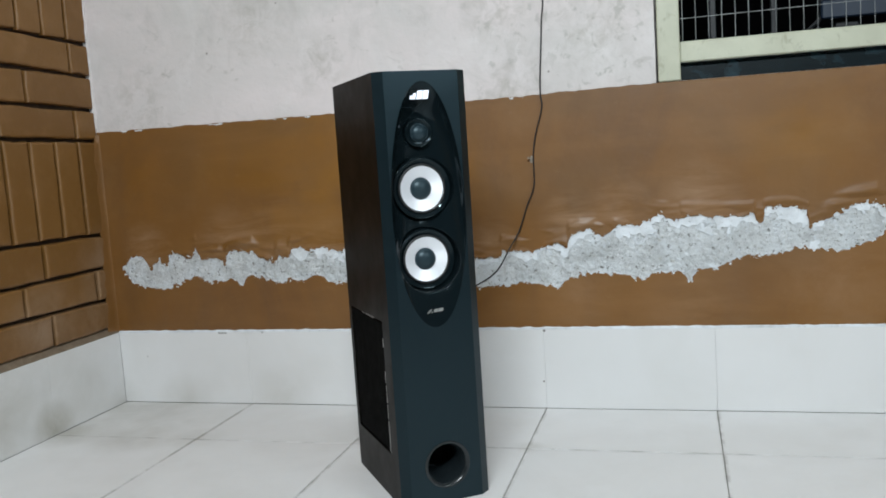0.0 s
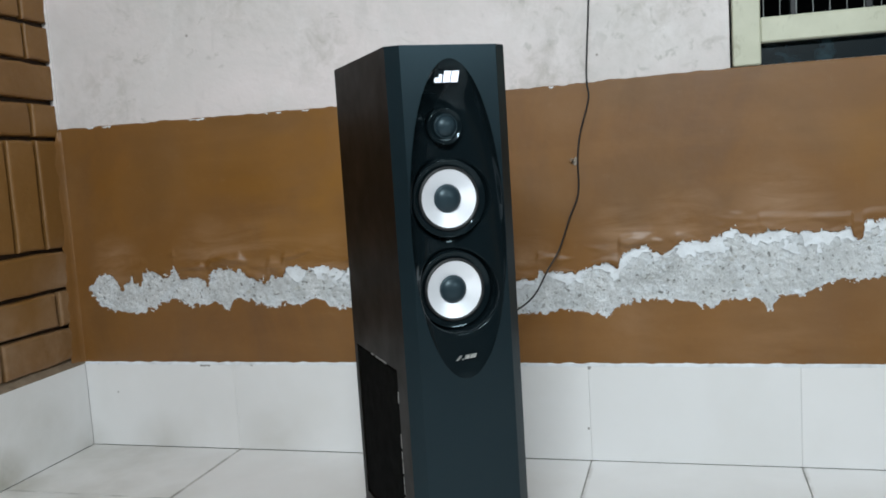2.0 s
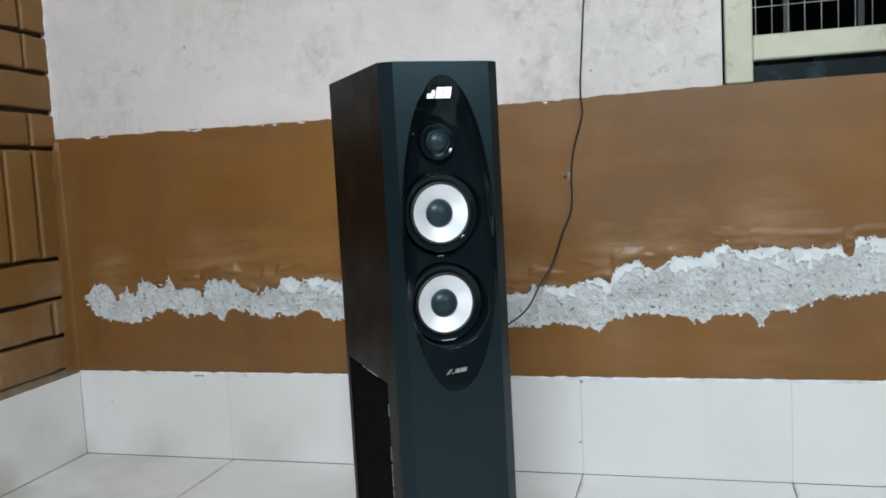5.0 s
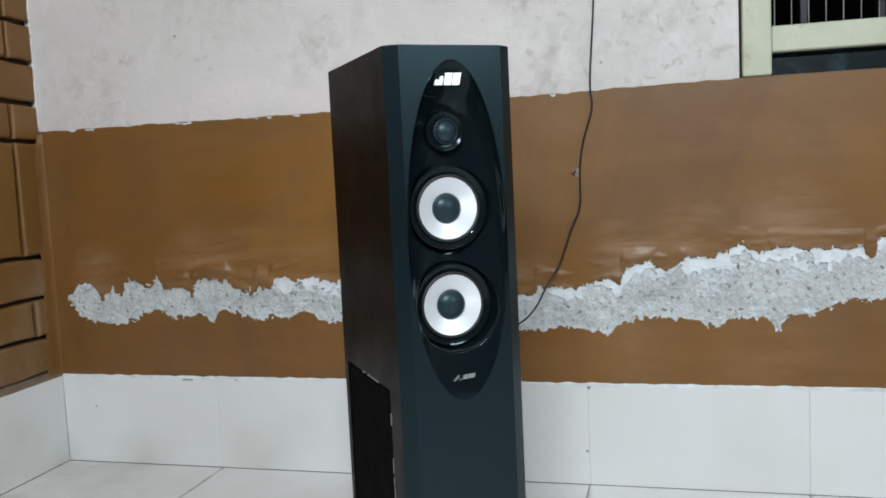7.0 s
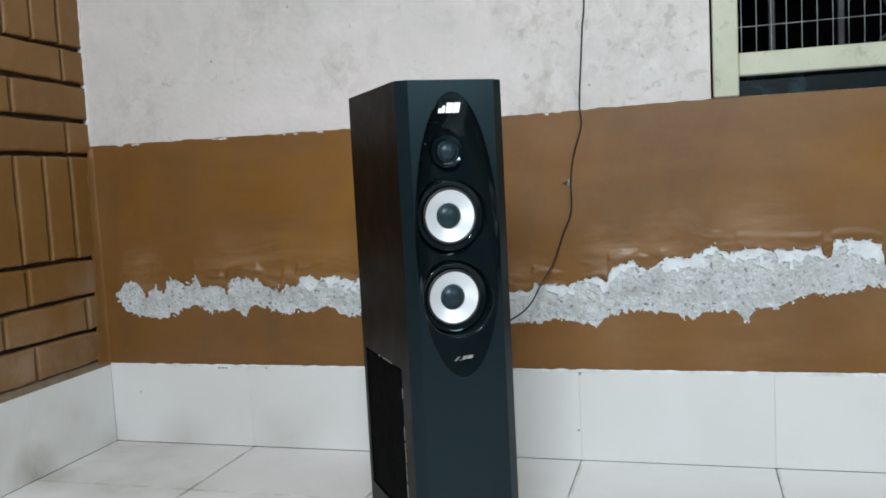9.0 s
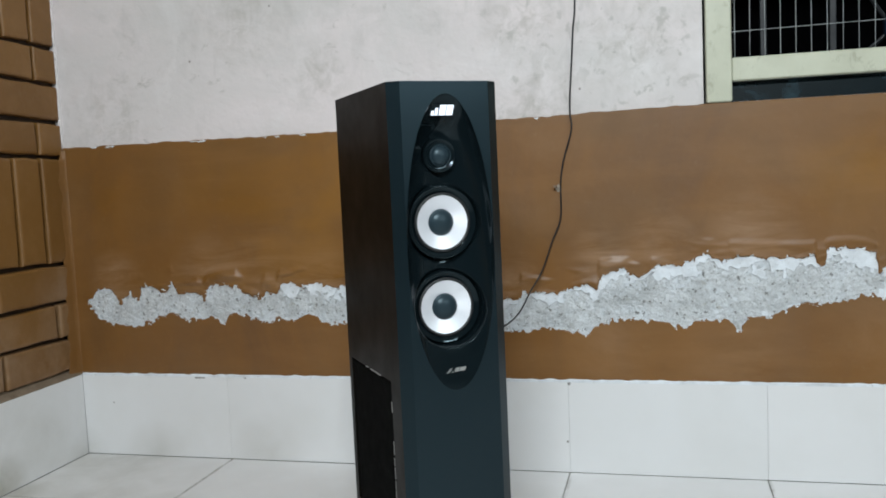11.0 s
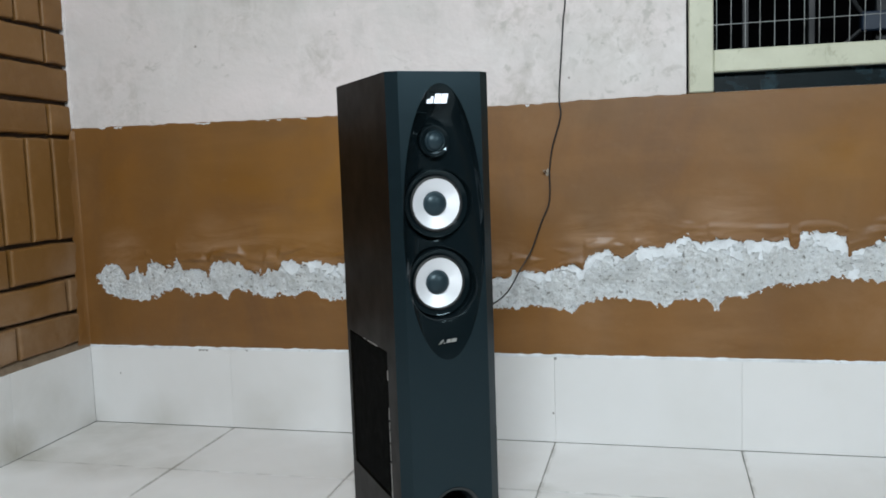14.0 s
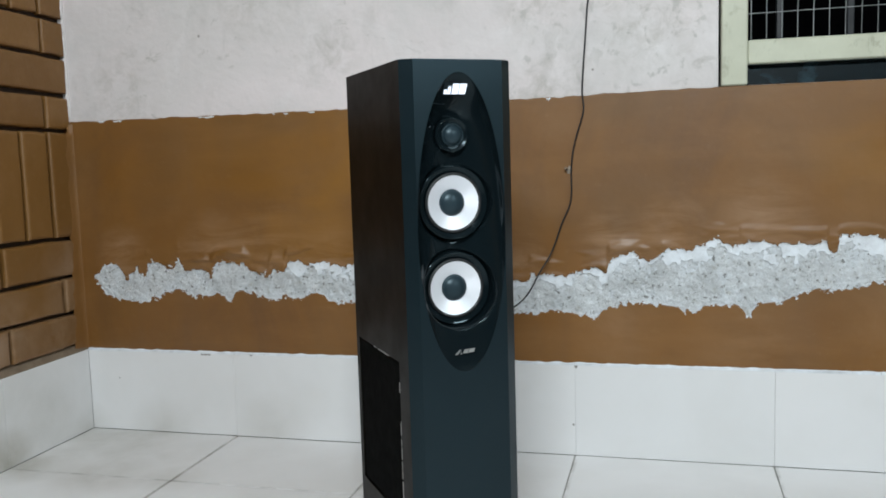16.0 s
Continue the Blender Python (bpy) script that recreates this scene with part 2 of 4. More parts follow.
def grout():
    n = Nodes("dirty_grout")
    p = n.world_place()
    base = n.mix(n.ramp(n.noise(9.0, 5, 0.7, p), 0.38, 0.66), (0.40, 0.38, 0.35), (0.13, 0.12, 0.10))
    return n.finish(base, 0.95, n.noise(200.0, 3, 0.7, p), 0.4, 0.002)


def plain(name, color, rough, metal=0.0, grain=0.0, spread=0.25, scale=60.0, **more):
    n = Nodes(name)
    dark = tuple(v * (1 - spread) for v in color)
    tint = n.mix(n.ramp(n.noise(scale * 0.12, 5, 0.6), 0.35, 0.7), color, dark)
    fine = n.noise(scale * 6, 3, 0.7)
    return n.finish(tint, n.ramp(n.noise(scale * 0.25, 4, 0.6), 0.3, 0.7, rough * 0.85, min(1.0, rough * 1.15)),
                    fine if grain else None, grain, 0.001, metal, **more)


def vinyl_wrap():
    """Black wood-grain foil of the cabinet's sides."""
    n = Nodes("vinyl_wrap")
    grain = n.noise(45.0, 5, 0.65, None, (1.0, 1.0, 0.06), 0.4)
    tint = n.mix(n.ramp(grain, 0.35, 0.7), (0.0034, 0.0029, 0.0022), (0.0054, 0.0045, 0.0034))
    return n.finish(tint, n.ramp(n.noise(14.0, 4), 0.3, 0.7, 0.36, 0.48), grain, 0.04, 0.001, Specular_IOR_Level=0.085)


def front_lacquer():
    n = Nodes("front_lacquer")
    cloud = n.ramp(n.noise(5.0, 4, 0.55), 0.35, 0.7)
    tint = n.mix(cloud, (0.0034, 0.0078, 0.0100), (0.0028, 0.0066, 0.0085))
    return n.finish(tint, n.ramp(n.noise(22.0, 4), 0.3, 0.7, 0.29, 0.35), n.noise(900.0, 2, 0.6), 0.08, 0.0006, Specular_IOR_Level=0.44, Specular_Tint=(0.60, 0.86, 1.0, 1.0))


def brushed_cone():
    """Aluminium brushed in rings: its sheen lies in a band through the axis."""
    n = Nodes("silver_cone")
    t = n.add("ShaderNodeTangent")
    t.direction_type, t.axis = "RADIAL", "Y"
    n.link(t.outputs["Tangent"], n.shader.inputs["Tangent"])
    tint = n.mix(n.ramp(n.noise(9.0, 4, 0.6), 0.35, 0.7), (0.80, 0.81, 0.84), (0.72, 0.73, 0.77))
    return n.finish(tint, 0.42, None, metal=0.40, Anisotropic=0.7)


def glowing(name, color, strength):
    n = Nodes(name)
    n.shader.inputs["Emission Color"].default_value = (*color, 1)
    n.shader.inputs["Emission Strength"].default_value = strength
    return n.finish((0.02, 0.02, 0.02), 0.4)


def cream_enamel():
    n = Nodes("cream_enamel")
    p = n.world_place()
    tint = n.mix(n.ramp(n.noise(6.0, 5, 0.6, p), 0.35, 0.7), (0.51, 0.515, 0.40), (0.41, 0.41, 0.31))
    scuff = n.ramp(n.noise(34.0, 4, 0.65, p, (1.0, 1.0, 0.6), 0.6), 0.57, 0.68)
    tint = n.mix(n.maths("MULTIPLY", scuff, 0.60), tint, (0.29, 0.275, 0.20))
    return n.finish(tint, 0.42, n.noise(40.0, 4, 0.6, p), 0.15, 0.002)


def blotched_glass():
    n = Nodes("dark_teal_glass")
    p = n.world_place()
    # paler teal blotches stand in for reflections in the glass
    blotch = n.ramp(n.noise(16.0, 4, 0.6, p, (1.0, 1.0, 1.6), 0.5), 0.48, 0.70)
    tint = n.mix(blotch, (0.003, 0.008, 0.010), (0.016, 0.036, 0.046))
    return n.finish(tint, 0.25)


M_WALL, M_BROWN, M_BRICK, M_MORTAR = limewash(), brown_paint(), brick_paint(), mortar()
M_PALE = plain("pale_joint", (0.66, 0.65, 0.63), 0.9)
M_PLASTER, M_PRIMER, M_LEDGE, M_GROUT = bare_plaster(), old_primer(), cement_ledge(), grout()
# dirt by the corner and joints; the last patch darkens behind the speaker's foot
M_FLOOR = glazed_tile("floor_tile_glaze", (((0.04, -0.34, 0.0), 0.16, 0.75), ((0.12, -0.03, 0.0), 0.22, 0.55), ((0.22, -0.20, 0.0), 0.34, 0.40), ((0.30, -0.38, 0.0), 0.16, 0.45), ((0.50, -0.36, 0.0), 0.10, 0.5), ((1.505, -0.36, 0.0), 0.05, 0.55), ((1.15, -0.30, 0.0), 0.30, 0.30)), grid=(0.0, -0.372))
# stains; the two broad left-wall patches also put that side's shade into the colour
M_SKIRT = glazed_tile("skirting_tile_glaze", (((0.0, -0.38, 0.015), 0.11, 0.9), ((0.0, -0.20, 0.12), 0.22, 0.35), ((0.0, -0.60, 0.12), 0.40, 0.45), ((0.0, -0.02, 0.0), 0.09, 0.5), ((0.25, 0.0, 0.0), 0.12, 0.35), ((0.62, 0.0, 0.03), 0.12, 0.35), ((0.5, 0.0, 0.27), 0.04, 0.5)), 0.93, (((0.400, -0.0095, 0.246), 0.008), ((0.412, -0.0095, 0.2465), 0.009), ((0.424, -0.0095, 0.246), 0.007), ((0.56, -0.0095, 0.247), 0.006), ((1.508, -0.0095, 0.244), 0.008), ((0.113, -0.0095, 0.163), 0.004), ((1.50, -0.0095, 0.085), 0.005)))
M_CREAM = cream_enamel()
M_VINYL, M_FRONT = vinyl_wrap(), front_lacquer()
M_GLOSS = plain("piano_black", (0.0046, 0.0082, 0.0100), 0.085, spread=0.1, Specular_IOR_Level=0.24, Specular_Tint=(0.75, 0.93, 1.0, 1.0))
M_PORT = plain("moulded_port", (0.010, 0.014, 0.016), 0.24, spread=0.1)
M_RUBBER = plain("black_rubber", (0.008, 0.009, 0.010), 0.55, grain=0.1)
M_CONE = brushed_cone()
M_CAP = plain("grey_dust_cap", (0.015, 0.027, 0.034), 0.36, spread=0.12, Specular_IOR_Level=0.35, Specular_Tint=(0.75, 0.93, 1.0, 1.0))
M_CLOTH = plain("black_grille_cloth", (0.0022, 0.0024, 0.0022), 0.95, grain=0.5, scale=160.0, Specular_IOR_Level=0.05)
M_SILVER = plain("worn_silver", (0.55, 0.55, 0.53), 0.4, metal=0.8, spread=0.4)
M_STEEL = plain("galvanised_wire", (0.30, 0.31, 0.31), 0.5, metal=0.6, spread=0.6, scale=110.0)
M_CABLE = plain("black_pvc", (0.004, 0.004, 0.0045), 0.5)
M_DARKGLASS = blotched_glass()
# near-black base colour stands in for missing light
M_NEAR_BLACK = plain("near_black_wall", (0.0030, 0.0032, 0.0044), 0.9, Specular_IOR_Level=0.1)
M_BLUE = plain("blue_grey_enamel", (0.010, 0.022, 0.045), 0.5)
M_GREYBAR = plain("grey_enamel", (0.0030, 0.0042, 0.0065), 0.5)
M_DIGIT = glowing("white_led", (0.78, 0.87, 1.0), 1.6)
M_FILLER = plain("old_filler", (0.34, 0.285, 0.225), 0.9, grain=0.4, spread=0.4)
M_CEIL = plain("ceiling_white", (0.68, 0.67, 0.65), 0.9, spread=0.08)


# ---------------------------------------------------------------- mesh helpers
def mesh_object(name, bm, mat, smooth=False):
    me = bpy.data.meshes.new(name)
    bm.normal_update()
    bm.to_mesh(me)
    bm.free()
    me.materials.append(mat)
    if smooth:
        me.polygons.foreach_set("use_smooth", [True] * len(me.polygons))
    return new(name, me)


def part(name, bm, mat, parent, label="", smooth=False):
    ob = mesh_object(name, bm, mat, smooth)
    ob.parent = parent
    if label:
        tagged(ob, label)
    return ob


def add_box(bm, lo, hi, bevel=0.0):
    c = [(a + b) / 2 for a, b in zip(lo, hi)]
    s = [abs(b - a) for a, b in zip(lo, hi)]
    made = bmesh.ops.create_cube(bm, size=1.0, matrix=Matrix.LocRotScale(c, None, s))
    if bevel:
        edges = {e for v in made["verts"] for e in v.link_edges}
        bmesh.ops.bevel(bm, geom=list(edges), offset=bevel, segments=1, affect="EDGES")
    return bm


def box(lo, hi, bevel=0.0):
    return add_box(bmesh.new(), lo, hi, bevel)


def structure(name, bm, mat, label, category):
    return tagged(mesh_object(name, bm, mat), label, category, kind="structure")


def lathe(profile, segments=48, closed=False):
    """Turns (radius, depth) pairs about the local y axis."""
    bm = bmesh.new()
    rings = []
    for r, d in profile:
        if r < 1e-6:
            rings.append([bm.verts.new((0, d, 0))])
        else:
            rings.append([bm.verts.new((r * math.cos(2 * math.pi * k / segments), d, r * math.sin(2 * math.pi * k / segments))) for k in range(segments)])
    pairs = list(zip(rings, rings[1:])) + ([(rings[-1], rings[0])] if closed else [])
    for a, b in pairs:
        for k in range(segments):
            q = (k + 1) % segments
            face = [a[k % len(a)], a[q % len(a)], b[q % len(b)], b[k % len(b)]]
            face = [v for i, v in enumerate(face) if v not in face[:i]]
            if len(face) > 2:
                bm.faces.new(face)
    bmesh.ops.recalc_face_normals(bm, faces=bm.faces)
    return bm


def rod(points, radius, sides=8, smooth_steps=0):
    """A round rod or cord along points."""
    pts = [Vector(p) for p in points]
    if smooth_steps:
        out = []
        for i in range(len(pts) - 1):
            p0, p1, p2, p3 = pts[max(i - 1, 0)], pts[i], pts[i + 1], pts[min(i + 2, len(pts) - 1)]
            for k in range(smooth_steps):
                t = k / smooth_steps
                out.append(0.5 * (2 * p1 + (p2 - p0) * t + (2 * p0 - 5 * p1 + 4 * p2 - p3) * t * t + (3 * p1 - p0 - 3 * p2 + p3) * t ** 3))
        pts = out + [pts[-1]]
    bm = bmesh.new()
    rings = []
    for i, p in enumerate(pts):
        d = (pts[min(i + 1, len(pts) - 1)] - pts[max(i - 1, 0)]).normalized()
        ref = Vector((0, 1, 0)) if abs(d.y) < 0.9 else Vector((1, 0, 0))
        u = d.cross(ref).normalized()
        v = d.cross(u)
        rings.append([bm.verts.new(p + radius * (math.cos(2 * math.pi * k / sides) * u + math.sin(2 * math.pi * k / sides) * v)) for k in range(sides)])
    for a, b in zip(rings, rings[1:]):
        for k in range(sides):
            bm.faces.new((a[k], a[(k + 1) % sides], b[(k + 1) % sides], b[k]))
    bm.faces.new(rings[0])
    bm.faces.new(rings[-1])
    bmesh.ops.recalc_face_normals(bm, faces=bm.faces)
    return bm


# ---------------------------------------------------------------- structure: floor, walls, ceiling
floor = structure("floor", box((-0.2, ROOM_Y - 0.2, -0.12), (ROOM_X + 0.2, 0.2, -0.0045)), M_GROUT, "white glazed tile floor with thin dirty joints", "floor")

bm = bmesh.new()
for lo, hi in (((-0.2, 0, 0), (WIN_X0, 0.2, ROOM_Z)), ((WIN_X1, 0, 0), (ROOM_X + 0.2, 0.2, ROOM_Z)),
               ((WIN_X0, 0, 0), (WIN_X1, 0.2, WIN_Z0)), ((WIN_X0, 0, WIN_Z1), (WIN_X1, 0.2, ROOM_Z))):
    add_box(bm, lo, hi)
wall_back = structure("wall_back", bm, M_WALL, "stained pinkish limewashed wall above a brown painted dado", "wall")
wall_left = structure("wall_left", box((-0.2, ROOM_Y, 0), (-0.022, 0, ROOM_Z)), M_MORTAR, "brown painted wall grooved into brick pattern", "wall")
wall_right = structure("wall_right", box((ROOM_X, ROOM_Y, 0), (ROOM_X + 0.2, 0, ROOM_Z)), M_WALL, "plain limewashed wall closing the room", "wall")
# the end wall is unseen, near-black so the glossy baffle reflects darkness
wall_front = structure("wall_front", box((-0.2, ROOM_Y - 0.2, 0), (ROOM_X + 0.2, ROOM_Y, ROOM_Z)), M_NEAR_BLACK, "unseen near-black wall added at the far end", "wall")
ceiling = structure("ceiling", box((-0.2, ROOM_Y - 0.2, ROOM_Z), (ROOM_X + 0.2, 0.2, ROOM_Z + 0.12)), M_CEIL, "plain white ceiling", "ceiling")

# the space behind the window, its walls coloured near-black in place of darkness
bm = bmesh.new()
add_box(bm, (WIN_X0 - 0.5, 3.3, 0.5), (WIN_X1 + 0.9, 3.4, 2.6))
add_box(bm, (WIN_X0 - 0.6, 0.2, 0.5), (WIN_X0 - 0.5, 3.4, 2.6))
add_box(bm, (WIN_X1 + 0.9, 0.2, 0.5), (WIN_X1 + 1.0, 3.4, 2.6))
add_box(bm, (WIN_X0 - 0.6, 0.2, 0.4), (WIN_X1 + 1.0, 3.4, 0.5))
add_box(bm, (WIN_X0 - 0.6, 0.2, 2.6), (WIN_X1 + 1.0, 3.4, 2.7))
structure("wall_beyond_window", bm, M_NEAR_BLACK, "near-black wall standing in for the darkness beyond the window", "wall")


# ---------------------------------------------------------------- peeling dado paint on the back wall, in layers
TOP_X = [0.052, 0.088, 0.132, 0.151, 0.163, 0.198, 0.204, 0.226, 0.234, 0.313, 0.340, 0.355, 0.426, 0.442, 0.465, 0.503, 0.551, 0.581, 0.629, 0.642, 0.677, 0.691, 0.872, 1.344, 1.385, 1.390, 1.428, 1.477, 1.518, 1.566, 1.590, 1.597, 1.630, 1.670, 1.693, 1.708, 1.732, 1.793, 1.824, 1.854, 1.869, 1.899, 1.917, 1.924, 1.995, 2.067, 2.122, 2.127, 2.146, 2.151, 2.195, 2.244, 2.259, 2.267, 2.295, 2.340, 2.400, 2.440, 2.490]
TOP_Z = [0.473, 0.517, 0.507, 0.480, 0.468, 0.512, 0.487, 0.483, 0.524, 0.506, 0.530, 0.500, 0.495, 0.480, 0.517, 0.522, 0.519, 0.489, 0.481, 0.501, 0.491, 0.521, 0.517, 0.467, 0.472, 0.495, 0.492, 0.483, 0.500, 0.505, 0.495, 0.524, 0.540, 0.544, 0.527, 0.531, 0.555, 0.554, 0.567, 0.581, 0.585, 0.561, 0.561, 0.574, 0.573, 0.568, 0.572, 0.550, 0.553, 0.585, 0.589, 0.585, 0.581, 0.538, 0.544, 0.571, 0.588, 0.596, 0.546]
LOW_X = [0.052, 0.079, 0.126, 0.200, 0.276, 0.337, 0.386, 0.445, 0.470, 0.501, 0.529, 0.577, 0.600, 0.655, 0.727, 0.771, 0.804, 0.842, 0.868, 1.342, 1.400, 1.450, 1.531, 1.563, 1.588, 1.628, 1.691, 1.769, 1.814, 1.830, 1.860, 1.920, 1.938, 1.947, 1.957, 2.009, 2.053, 2.096, 2.153, 2.209, 2.265, 2.306, 2.347, 2.440, 2.490]
LOW_Z = [0.473, 0.426, 0.403, 0.395, 0.421, 0.436, 0.413, 0.424, 0.427, 0.402, 0.438, 0.437, 0.422, 0.415, 0.421, 0.436, 0.421, 0.406, 0.406, 0.384, 0.387, 0.393, 0.385, 0.376, 0.397, 0.415, 0.414, 0.408, 0.391, 0.407, 0.417, 0.412, 0.387, 0.384, 0.419, 0.424, 0.436, 0.457, 0.455, 0.468, 0.478, 0.468, 0.460, 0.492, 0.546]
STEP, GX0, GX1, GZ0, GZ1 = 0.003, 0.0, 2.70, 0.346, 0.721
NX, NZ = round((GX1 - GX0) / STEP), round((GZ1 - GZ0) / STEP)
gx, gz = np.meshgrid(GX0 + STEP * np.arange(NX + 1), GZ0 + STEP * np.arange(NZ + 1), indexing="ij")


def field(scale, octaves, shift=0.0, sz=1.0):
    out = np.empty(gx.shape)
    for i in range(gx.shape[0]):
        for k in range(gx.shape[1]):
            out[i, k] = noise.fractal((gx[i, k] * scale + shift, gz[i, k] * scale * sz, shift), 1.0, 2.0, octaves)
    return out


ragged = 0.0100 * field(24.0, 4, 3.1) + 0.0105 * field(80.0, 3, 8.7) + 0.0070 * field(62.0, 2, 1.9, 0.4)
ragged *= np.interp(gx, [0.10, 0.85, 1.35], [0.95, 0.9, 0.75])
broad_bulge = field(6.5, 3, 5.0, 3.0)
lump = field(11.0, 2, 9.0, 2.0)
top_line = np.interp(gx, TOP_X, TOP_Z)
low_line = np.interp(gx, LOW_X, LOW_Z)
bare = np.minimum(top_line - gz, gz - low_line) + ragged     # positive where the paint is gone
bare[(gx < 0.045) | (gx > 2.50)] = -0.02
above = gz - top_line
bulge = np.exp(-((above - 0.030) / 0.018) ** 2) * np.clip(broad_bulge + 0.12, 0, 1) * 0.010
bulge += np.exp(-((above - 0.010) / 0.012) ** 2) * np.clip(lump, 0, 1) * 0.009
bulge *= np.interp(gx, [0.2, 0.34, 0.9, 1.4], [0.2, 1.5, 1.5, 1.0])
edge_fade = np.clip((GZ1 - gz) / 0.05, 0, 1) * np.clip((gz - GZ0) / 0.03, 0, 1) * np.clip((GX1 - gx) / 0.1, 0, 1) * np.clip(gx / 0.05, 0, 1)
bulge *= edge_fade


def sheet(mask, y, back, rim=0.0):
    """A thin coat on the wall: the cells of the grid where mask is positive, its torn rim turned back to the wall."""
    gxm, gzm = np.gradient(mask, STEP)
    size2 = gxm ** 2 + gzm ** 2 + 1e-6
    centre = (mask[:-1, :-1] + mask[1:, :-1] + mask[:-1, 1:] + mask[1:, 1:]) / 4
    kept = centre > 0
    near = np.zeros(mask.shape, int)
    for a, b in ((slice(None, -1), slice(None, -1)), (slice(1, None), slice(None, -1)), (slice(None, -1), slice(1, None)), (slice(1, None), slice(1, None))):
        near[a, b] += kept
    inner = np.zeros(mask.shape, bool)
    inner[1:-1, 1:-1] = True
    rimmed = (near > 0) & (near < 4) & inner
    px, pz = gx.copy(), gz.copy()
    limit = STEP * 0.6
    px[rimmed] -= np.clip(mask * gxm / size2, -limit, limit)[rimmed]
    pz[rimmed] -= np.clip(mask * gzm / size2, -limit, limit)[rimmed]
    py = y - rim * rimmed
    index = np.arange(mask.size).reshape(mask.shape)
    verts = np.stack([px, py, pz], -1).reshape(-1, 3)
    i, k = np.nonzero(kept)
    faces = np.stack([index[i, k], index[i + 1, k], index[i + 1, k + 1], index[i, k + 1]], 1).tolist()
    pad = np.pad(kept, 1, constant_values=True)
    extra, walls, twin = [], [], {}

    def low(v):
        if v not in twin:
            twin[v] = len(verts) + len(extra)
            extra.append((verts[v][0], back, verts[v][2]))
        return twin[v]

    for i, k in zip(*np.nonzero(kept)):
        a, b, c, d = index[i, k], index[i + 1, k], index[i + 1, k + 1], index[i, k + 1]
        for open_side, p, q in ((not pad[i + 1, k], a, b), (not pad[i + 2, k + 1], b, c), (not pad[i + 1, k + 2], c, d), (not pad[i, k + 1], d, a)):
            if open_side:
                walls.append((int(p), low(int(p)), low(int(q)), int(q)))
    me = bpy.data.meshes.new("sheet")
    allv = np.concatenate([verts, np.array(extra).reshape(-1, 3)])
    faces += walls
    used = np.unique(np.concatenate([np.array(f) for f in faces]))
    where = -np.ones(len(allv), int)
    where[used] = np.arange(len(used))
    me.from_pydata(allv[used].tolist(), [], [[int(where[v]) for v in f] for f in faces])
    me.update()
    return me


def coat(name, me, mat, label, category):
    me.name = name
    me.materials.append(mat)
    return tagged(new(name, me), label, category, kind="structure")


grit = field(60.0, 3, 2.0)
coat("plaster_patch", sheet(bare + 0.014, -0.0012 - 0.0022 * np.clip(grit, -0.4, 1.0), 0.001), M_PLASTER, "crumbling grey plaster bared where paint has flaked off", "wall plaster")
width = np.interp(gx, [0.0, 0.60, 0.685, 0.70, 0.88, 1.33, 1.5, 1.65, 1.82, 1.9, 2.0, 2.14, 2.28, 2.32, 2.5], [-0.030, -0.030, -0.020, 0.020, 0.024, 0.010, 0.016, 0.026, 0.036, 0.014, 0.026, 0.018, 0.046, 0.004, 0.050])
white = np.minimum(bare + 0.012, gz - (top_line - width) + 0.026 * lump + 3.0 * ragged + 0.012 * grit)
rim_left = np.minimum(bare + 0.012, 0.0020 + 0.0070 * field(70.0, 3, 6.3) - bare)
coat("primer_layer", sheet(np.maximum(white, rim_left), np.full(gx.shape, -0.0042), -0.0005, 0.0004), M_PRIMER, "flaking white undercoat beneath the brown paint", "wall paint")
brown = coat("dado_paint", sheet(-bare, -0.0056 - bulge, -0.0008, 0.0012), M_BROWN, "brown oil paint, bulging and peeling along a damp line", "wall paint")
brown.data.polygons.foreach_set("use_smooth", [True] * len(brown.data.polygons))


# loose flakes hanging along the torn edges
def flakes(name, mat, count, seed, label):
    pick = random.Random(seed)
    ii, kk = np.nonzero(np.abs(bare) < 0.0028)
    bm = bmesh.new()
    for _ in range(count):
        j = pick.randrange(len(ii))
        at = Vector((gx[ii[j], kk[j]], -0.0062 - bulge[ii[j], kk[j]] * 0.8, gz[ii[j], kk[j]]))
        size = pick.uniform(0.0018, 0.0062)
        turn = Euler((pick.uniform(-0.7, 0.7), pick.uniform(0, 6.28), pick.uniform(-0.7, 0.7))).to_matrix()
        n = pick.randrange(4, 7)
        ring = []
        for k in range(n):
            a = 2 * math.pi * k / n
            r = size * pick.uniform(0.45, 1.0)
            p = turn @ Vector((r * math.cos(a), 0.0, 0.7 * r * math.sin(a)))
            ring.append(at + Vector((p.x, -abs(p.y) * 0.8, p.z)))
        front = [bm.verts.new(p) for p in ring]
        back = [bm.verts.new(p + Vector((0, 0.0012, 0))) for p in ring]
        bm.faces.new(front)
        bm.faces.new(back[::-1])
        for k in range(n):
            bm.faces.new((front[k], back[k], back[(k + 1) % n], front[(k + 1) % n]))
    bmesh.ops.recalc_face_normals(bm, faces=bm.faces)
    tagged(mesh_object(name, bm, mat), label, "paint flakes", kind="stuff")


flakes("white_paint_flakes", M_PRIMER, 420, 4, "loose white flakes along the torn paint edge")
flakes("brown_paint_flakes", M_BROWN, 150, 9, "curled brown flakes along the torn paint edge")


def band_top(x):
    return float(np.interp(x, [0.0, 0.85, 1.50, 1.86, ROOM_X], [0.946, 0.947, 0.955, 0.9615, 0.9615]))


